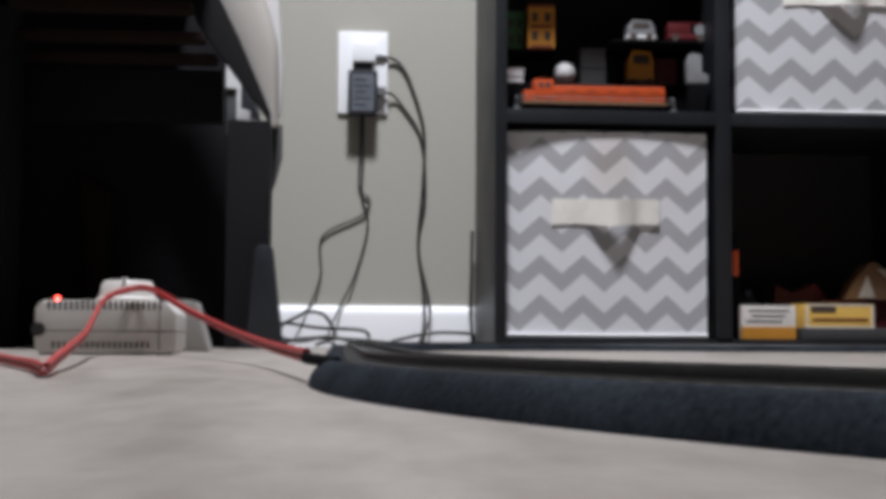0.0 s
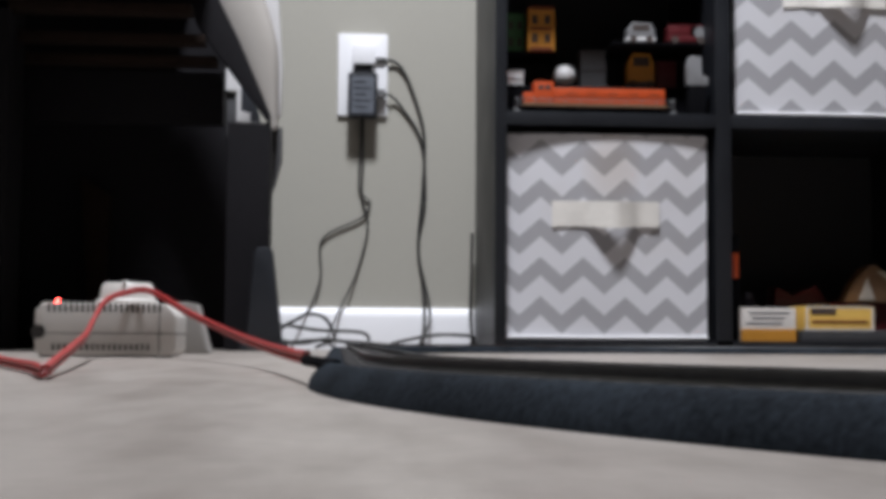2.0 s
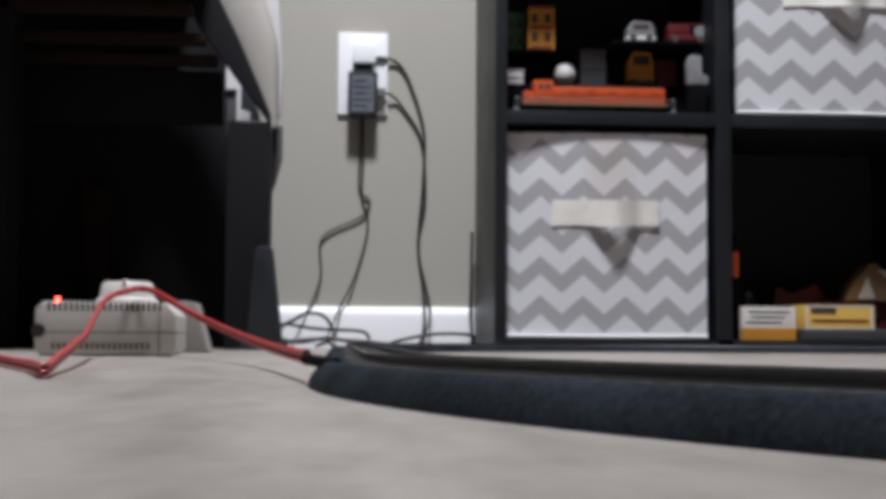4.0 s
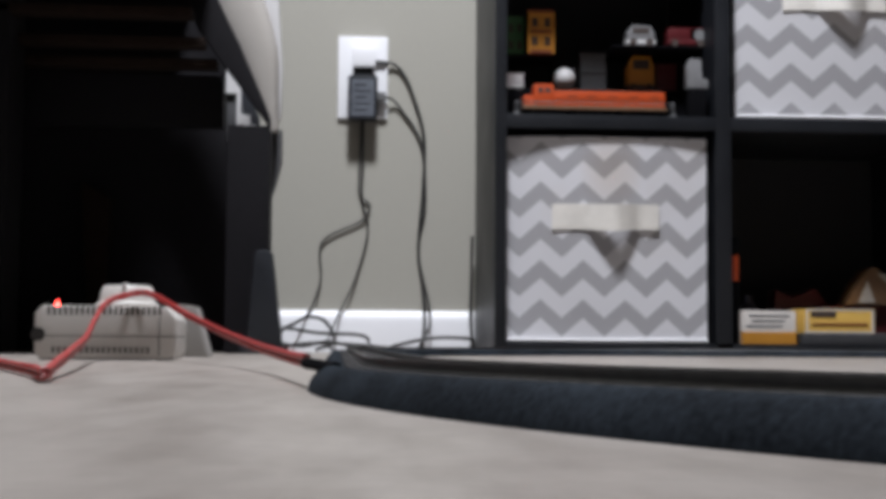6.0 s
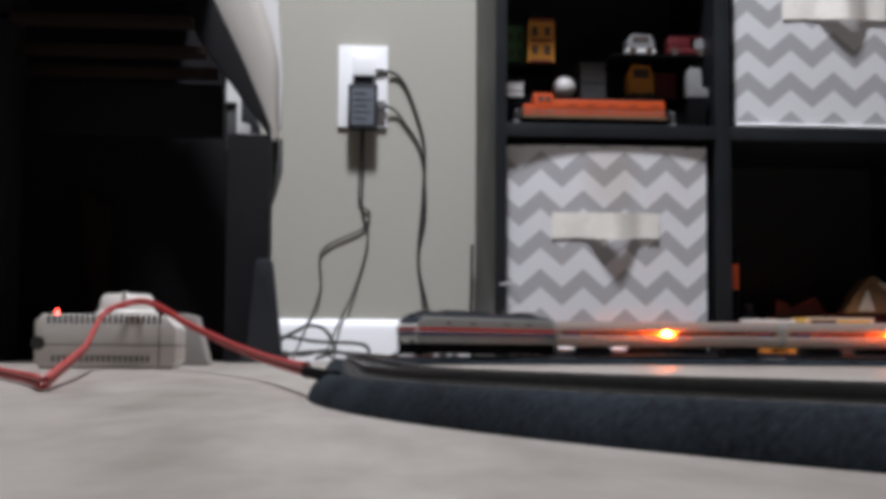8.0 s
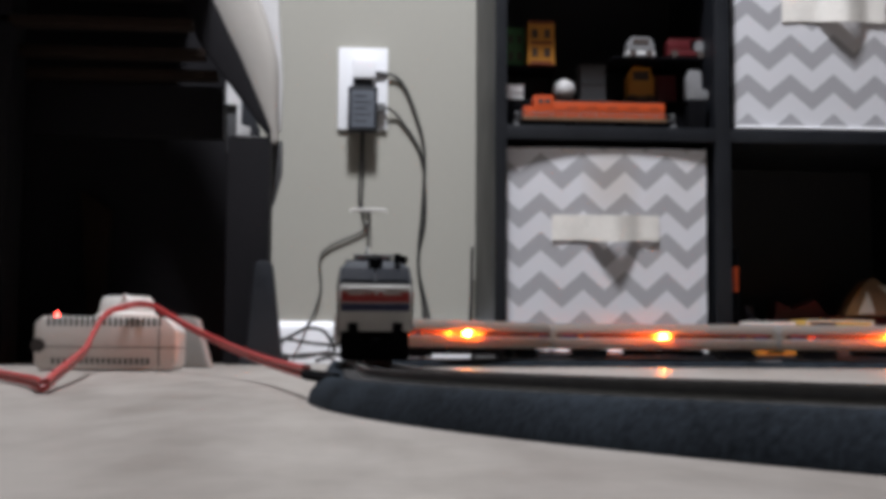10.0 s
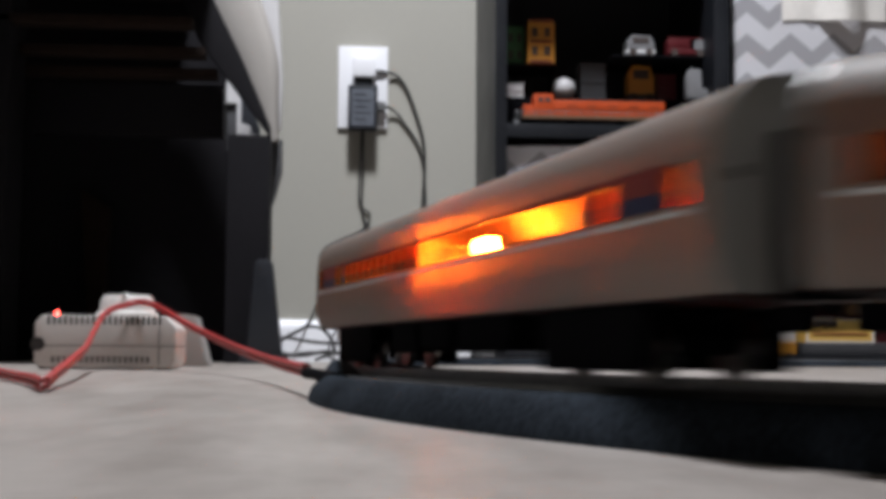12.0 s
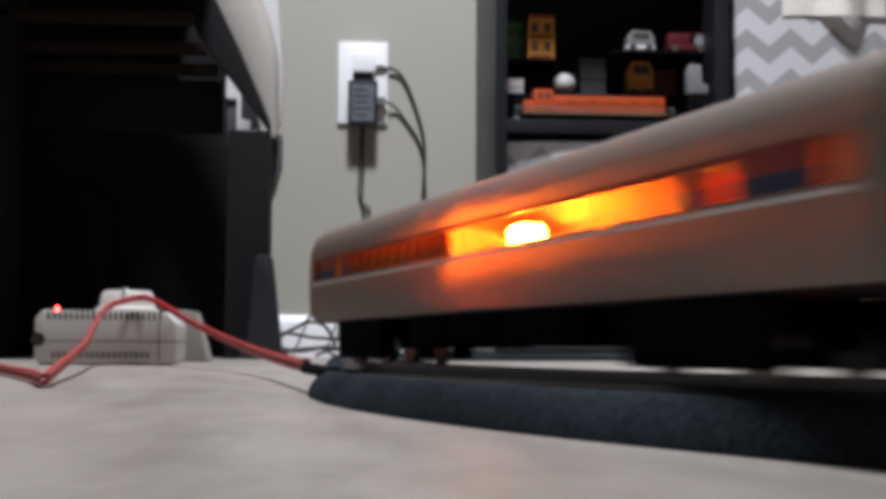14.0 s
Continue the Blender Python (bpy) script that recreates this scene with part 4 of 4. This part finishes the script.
    return g


LOCO = electric_locomotive()
CARS = [passenger_car("silver toy passenger car with lit amber windows and striped sides")]
for i in range(4):
    CARS.append(copy_thing(CARS[0], pose(0, 0, 0)))

# ======== toys and boxes in the shelf ========
SHELF_TOP = 0.3347


def display_stand():
    d = thing("display_stand", "black stepped display stand inside the shelf", "stand", (0, 0, 0))
    part("step", box(0.222, 0.500, 1.868, 1.935, SHELF_TOP, 0.3895, 0.001), M_STAND, d)
    part("platform", box(0.375, 0.505, 1.832, 1.935, 0.4445, 0.4480, 0.0005), M_STAND, d)
    for x in (0.378, 0.497):
        part("post", box(x - 0.0015, x + 0.0015, 1.925, 1.931, 0.3895, 0.4445), M_STAND, d)
    part("platform", box(0.222, 0.300, 1.872, 1.935, 0.4360, 0.4395, 0.0005), M_STAND, d)
    for x in (0.224, 0.298):
        part("post", box(x - 0.0015, x + 0.0015, 1.925, 1.931, 0.3895, 0.4360), M_STAND, d)


display_stand()


def toy_diesel():
    t = thing("toy_locomotive", "orange toy diesel locomotive with grey railings on the shelf", "toy train", (0.3440, 1.815, SHELF_TOP))
    part("hood", box(-0.062, 0.100, -0.0115, 0.0115, 0.0160, 0.0390, 0.0025), M_ORANGE, t)
    part("short_hood", box(-0.102, -0.086, -0.0115, 0.0115, 0.0160, 0.0320, 0.0025), M_ORANGE, t)
    part("cab", box(-0.088, -0.060, -0.0150, 0.0150, 0.0160, 0.0470, 0.0025), M_ORANGE, t)
    for x in (-0.082, -0.072):
        part("cab_window", box(x, x + 0.007, -0.0155, -0.0148, 0.0350, 0.0415), M_INK, t)
    part("stripe", box(-0.104, 0.102, -0.0158, 0.0158, 0.0110, 0.0160, 0.0006, 1), M_TAN, t)
    part("frame", box(-0.110, 0.110, -0.0150, 0.0150, 0.0085, 0.0112, 0.0006, 1), M_UNDER, t)
    for x in (-0.066, 0.066):
        truck(t, x, M_UNDER, 0.018, 3, 0.0095)
    part("fuel_tank", box(-0.028, 0.028, -0.0135, 0.0135, 0.0015, 0.0088, 0.001), M_UNDER, t)
    part("handrail", tube([(-0.108, -0.0152, 0.0215), (0.0, -0.0152, 0.0215), (0.108, -0.0152, 0.0215)], 0.0005, 6, 4), M_LGREY, t)
    post = part("stanchion", box(-0.0004, 0.0004, -0.0156, -0.0148, 0.0112, 0.0215), M_LGREY, t)
    post.matrix_basis = pose(-0.108, 0, 0)
    for i in range(1, 11):
        again(post, -0.108 + 0.0216 * i)
    for x in (-0.112, 0.112):
        part("end_rail", tube([(x, -0.013, 0.003), (x, -0.013, 0.022), (x, 0.013, 0.022), (x, 0.013, 0.003)], 0.0009, 6, 5), M_LGREY, t)
        part("end_step", box(x - 0.004, x + 0.004, -0.0150, -0.0060, 0.0015, 0.0065, 0.0006, 1), M_LGREY, t)
    part("roof_walk", box(-0.058, 0.098, -0.0060, 0.0060, 0.0388, 0.0402, 0.0004, 1), M_INK, t)
    part("door_line", box(-0.060, 0.098, -0.0119, -0.0113, 0.0255, 0.0264), M_RUST, t)
    for x in (-0.040, -0.012, 0.018, 0.048, 0.078):
        part("vent", box(x, x + 0.014, -0.0120, -0.0113, 0.0300, 0.0318, 0.0002, 1), M_RUST, t)
    part("fan", turned([(0.006, 0.0), (0.006, 0.0012), (0.0, 0.0012)], "z", (0.07, 0, 0.0388), 16), M_INK, t)


toy_diesel()


def toy_caboose(at, m, label, name, w, h, d=0.03, windows=2, roof=None):
    t = thing(name, label, "toy", at)
    part("body", box(-w / 2, w / 2, -d / 2, d / 2, h * 0.06, h * 0.94, min(w, h) * 0.06), m, t)
    part("roof", box(-w * 0.53, w * 0.53, -d * 0.53, d * 0.53, h * 0.92, h, h * 0.03), roof or m, t)
    part("base", box(-w * 0.52, w * 0.52, -d * 0.52, d * 0.52, 0.0, h * 0.08, h * 0.02), roof or m, t)
    for r in range(2):
        for i in range(windows):
            cx = -w * 0.5 + w * (i + 0.5) / windows
            part("window", box(cx - w * 0.11, cx + w * 0.11, -d / 2 - 0.0008, -d / 2 + 0.001, h * (0.18 + 0.42 * r), h * (0.38 + 0.42 * r)), M_INK, t)
    if windows:
        for x in (-w * 0.48, w * 0.48):
            part("corner_post", box(x - w * 0.045, x + w * 0.045, -d / 2 - 0.003, -d / 2, -0.0, h * 0.92, 0.0004, 1), m, t)
    part("band", box(-w * 0.505, w * 0.505, -d / 2 - 0.0012, -d / 2 + 0.002, h * 0.46, h * 0.53, 0.0003, 1), roof or m, t)


toy_caboose((0.2750, 1.880, 0.4395), M_YELLOW, "yellow two-storey toy building with a rust-brown roof", "toy_building", 0.037, 0.066, 0.034, 2, M_RUST)
toy_caboose((0.2395, 1.900, 0.4395), M_GREEN, "dark green boxy toy", "toy_car", 0.026, 0.060, 0.03, 2)
toy_caboose((0.2335, 1.885, 0.3895), M_WHITET, "small white toy box", "toy_box", 0.033, 0.0210, 0.03, 0)
toy_caboose((0.3555, 1.895, 0.3895), M_GREYT, "grey toy building block", "toy_block", 0.038, 0.056, 0.03, 0)
toy_caboose((0.4660, 1.895, 0.3895), M_DRED, "dark red toy block", "toy_block", 0.030, 0.042, 0.03, 0)
ball = turned([(0.017 * math.cos(a), 0.017 + 0.017 * math.sin(a)) for a in [radians(-88 + 11 * i) for i in range(17)]], "z")
single("toy_ball", ball, M_WHITET, "small white ball on the display stand", "ball", (0.3130, 1.885, 0.3895))


def toy_truck(at, cab, lower, label, tall=1.0):
    t = thing("toy_truck", label, "toy", at)
    h = tall
    part("cab", extrude([(-0.020, 0.004), (0.020, 0.004), (0.020, 0.020 * h), (0.014, 0.030 * h), (-0.012, 0.031 * h), (-0.020, 0.022 * h)], (-0.014, 0.014), "y", 0.002), cab, t)
    part("window", box(-0.012, 0.012, -0.0147, -0.0138, 0.019 * h, 0.027 * h), M_INK, t)
    part("bumper", box(-0.021, 0.021, -0.0152, 0.0152, 0.003, 0.009, 0.001), lower, t)
    for x in (-0.012, 0.012):
        part("wheel", turned([(0.0055, 0.0), (0.0055, 0.004), (0.002, 0.0045)], "y", (x, -0.0165, 0.0055), 16), M_INK, t)


toy_truck((0.4180, 1.852, 0.4480), M_LGREY, M_WHITET, "white toy truck on the display stand")
toy_truck((0.4265, 1.890, 0.3895), M_YELLOW, M_GREYT, "yellow and grey toy truck below it", 1.72)
red = thing("toy_fire_truck", "dark red toy fire truck with a white badge", "toy", (0.4870, 1.850, 0.4480))
part("chassis", box(-0.030, 0.030, -0.014, 0.014, 0.003, 0.012, 0.0015), M_DRED, red)
part("cab", box(-0.030, 0.004, -0.0135, 0.0135, 0.012, 0.026, 0.002), M_DRED, red)
part("badge", turned([(0.0085, 0.0), (0.0085, 0.002), (0.006, 0.0026), (0.0058, 0.001), (0.003, 0.0026), (0.0, 0.0026)], "y", (0.017, -0.0155, 0.017), 20), M_LGREY, red)
part("ladder", box(-0.028, 0.030, -0.012, -0.008, 0.0262, 0.0285, 0.0005, 1), M_DRED, red)
for x in (-0.02, 0.018):
    part("wheel", turned([(0.0052, 0.0), (0.0052, 0.004), (0.002, 0.0045)], "y", (x, -0.0165, 0.0052), 16), M_INK, red)
bag = thing("toy_figure_block", "light grey lumpy toy shape", "toy", (0.4880, 1.800, SHELF_TOP))
part("pedestal", box(-0.012, 0.012, -0.009, 0.009, 0.0, 0.0435, 0.001), M_STAND, bag)
part("shape", extrude([(-0.014, 0.0436), (0.016, 0.0436), (0.016, 0.056), (0.0075, 0.0585), (0.0065, 0.085), (-0.010, 0.086), (-0.0145, 0.072)], (-0.008, 0.008), "y", 0.002), M_LGREY, bag)

# bottom right cube: packaging and oddments
LOW = 0.0166
b1 = thing("product_box", "white and orange printed cardboard box", "box", (0.5855, 1.835, LOW), -1)
part("carton", box(-0.0455, 0.0455, -0.03, 0.03, 0.0, 0.0475, 0.0008), M_CARD, b1)
part("orange_panel", box(-0.033, 0.0457, -0.0309, -0.029, -0.0, 0.0175, 0.0003, 1), M_YELLOW, b1)
for i, (a, b) in enumerate(((-0.022, 0.036), (-0.018, 0.030), (-0.026, 0.026))):
    part("print_bar", box(a, b, -0.0306, -0.029, 0.0395 - 0.0075 * i, 0.0415 - 0.0075 * i), M_LABEL, b1)
b2 = thing("product_box", "yellow printed cardboard box on a flat tray", "box", (0.694, 1.835, LOW + 0.0165), 2)
part("carton", box(-0.051, 0.051, -0.03, 0.03, 0.0, 0.034, 0.0008), M_CARDY, b2)
part("dark_mark", box(-0.043, -0.006, -0.0309, -0.029, 0.0225, 0.0305, 0.0003, 1), M_INK, b2)
part("print_bar", box(-0.041, 0.041, -0.0309, -0.029, 0.0105, 0.0138, 0.0003, 1), M_RUST, b2)
for x in (-0.0500, 0.0470):
    part("white_edge", box(x, x + 0.003, -0.0306, -0.028, 0.0022, 0.0335), M_CARD, b2)
part("top_edge", box(-0.0500, 0.0500, -0.0306, -0.028, 0.0315, 0.0336), M_CARD, b2)
part("white_edge", box(-0.0515, 0.0515, -0.0306, -0.028, 0.0, 0.0022), M_CARD, b2)
b2.matrix_basis = pose(0.694, 1.835, LOW + 0.0165, 0, 0, 2)
single("tray", box(-0.056, 0.075, -0.036, 0.04, 0.0, 0.0165, 0.002), M_GREYT, "flat grey plastic tray", "tray", (0.694, 1.835, LOW))
tent = thing("toy_tent", "brown arched toy tent with a cream opening", "toy", (0.758, 1.885, 0.0754))
part("shell", extrude([(-0.030, 0.0), (0.045, 0.0), (0.040, 0.038), (0.016, 0.056), (0.004, 0.052), (-0.016, 0.028)], (-0.018, 0.02), "y", 0.002), M_TAN, tent)
part("opening", extrude([(-0.011, 0.003), (0.014, 0.003), (0.003, 0.036)], (-0.0205, -0.017), "y", 0.0006), M_CREAM, tent, "cream triangular opening")
part("flap", extrude([(0.018, 0.046), (0.036, 0.030), (0.036, 0.044)], (-0.0205, -0.017), "y", 0.0006), M_CREAM, tent, "cream folded flap")
single("toy_crate", box(-0.045, 0.045, -0.035, 0.05, 0.0, 0.0588, 0.002), M_DRED, "dark red toy crate", "crate", (0.752, 1.915, LOW))
single("toy_bottle", turned([(0.020, 0.0), (0.022, 0.004), (0.022, 0.040), (0.014, 0.056), (0.008, 0.062), (0.008, 0.072), (0.0, 0.073)]), M_DARKBOTTLE, "dark violet plastic bottle", "bottle", (0.592, 1.905, LOW))
single("toy_house", extrude([(-0.05, 0.0), (0.055, 0.0), (0.045, 0.055), (0.020, 0.085), (-0.015, 0.070), (-0.040, 0.082)], (-0.02, 0.02), "y", 0.004), M_DRED, "dark red toy building", "toy", (0.680, 1.935, LOW))
single("shelf_tag", box(-0.0045, 0.0045, -0.0012, 0.0, 0.0, 0.036, 0.0004), M_ORANGE, "narrow orange tag stuck inside the shelf", "tag", (0.5415, 1.7985, 0.1050))
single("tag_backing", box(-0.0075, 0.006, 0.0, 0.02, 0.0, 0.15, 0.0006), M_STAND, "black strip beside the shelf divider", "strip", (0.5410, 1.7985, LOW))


# ======== what moves ========
SPEED, NOSE_AT = 0.4731, 1.4848
# where the train runs a little ahead of or behind an even pace: seconds, metres
PACE = [(0.0, 0.0), (6.0, 0.0), (6.6, 0.006), (6.9, 0.026), (7.0, 0.036), (7.2, 0.035), (7.5, -0.010), (7.8, 0.005), (8.0, 0.018), (8.2, 0.012), (10.3, -0.030),
        (10.5, -0.036), (10.7, -0.028), (11.0, -0.018), (11.2, -0.034), (11.5, -0.020), (12.0, 0.008), (12.2, 0.0), (12.4, -0.036), (12.5, -0.031),
        (12.8, -0.016), (13.0, -0.010), (13.3, -0.012), (13.5, -0.030), (14.0, -0.012)]


def nose(t):
    return NOSE_AT + SPEED * (t - 10.3) + float(np.interp(t, [p[0] for p in PACE], [p[1] for p in PACE]))


def riding(q, reach):
    """The pose of a vehicle whose middle is at q, on two trucks."""
    ax, ay, _ = on_loop(q + reach)
    bx, by, _ = on_loop(q - reach)
    return pose((ax + bx) / 2, (ay + by) / 2, RAIL_Z, 0, 0, math.degrees(math.atan2(ay - by, ax - bx)))


def motions():
    times = [i / 10 for i in range(141)]
    walk(LOCO, [(t, riding(nose(t) - 0.120, 0.084)) for t in times])
    for k, c in enumerate(CARS):
        walk(c, [(t, riding(nose(t) - 0.245 - 0.2997 * (k + 0.5), 0.1047)) for t in times])


motions()
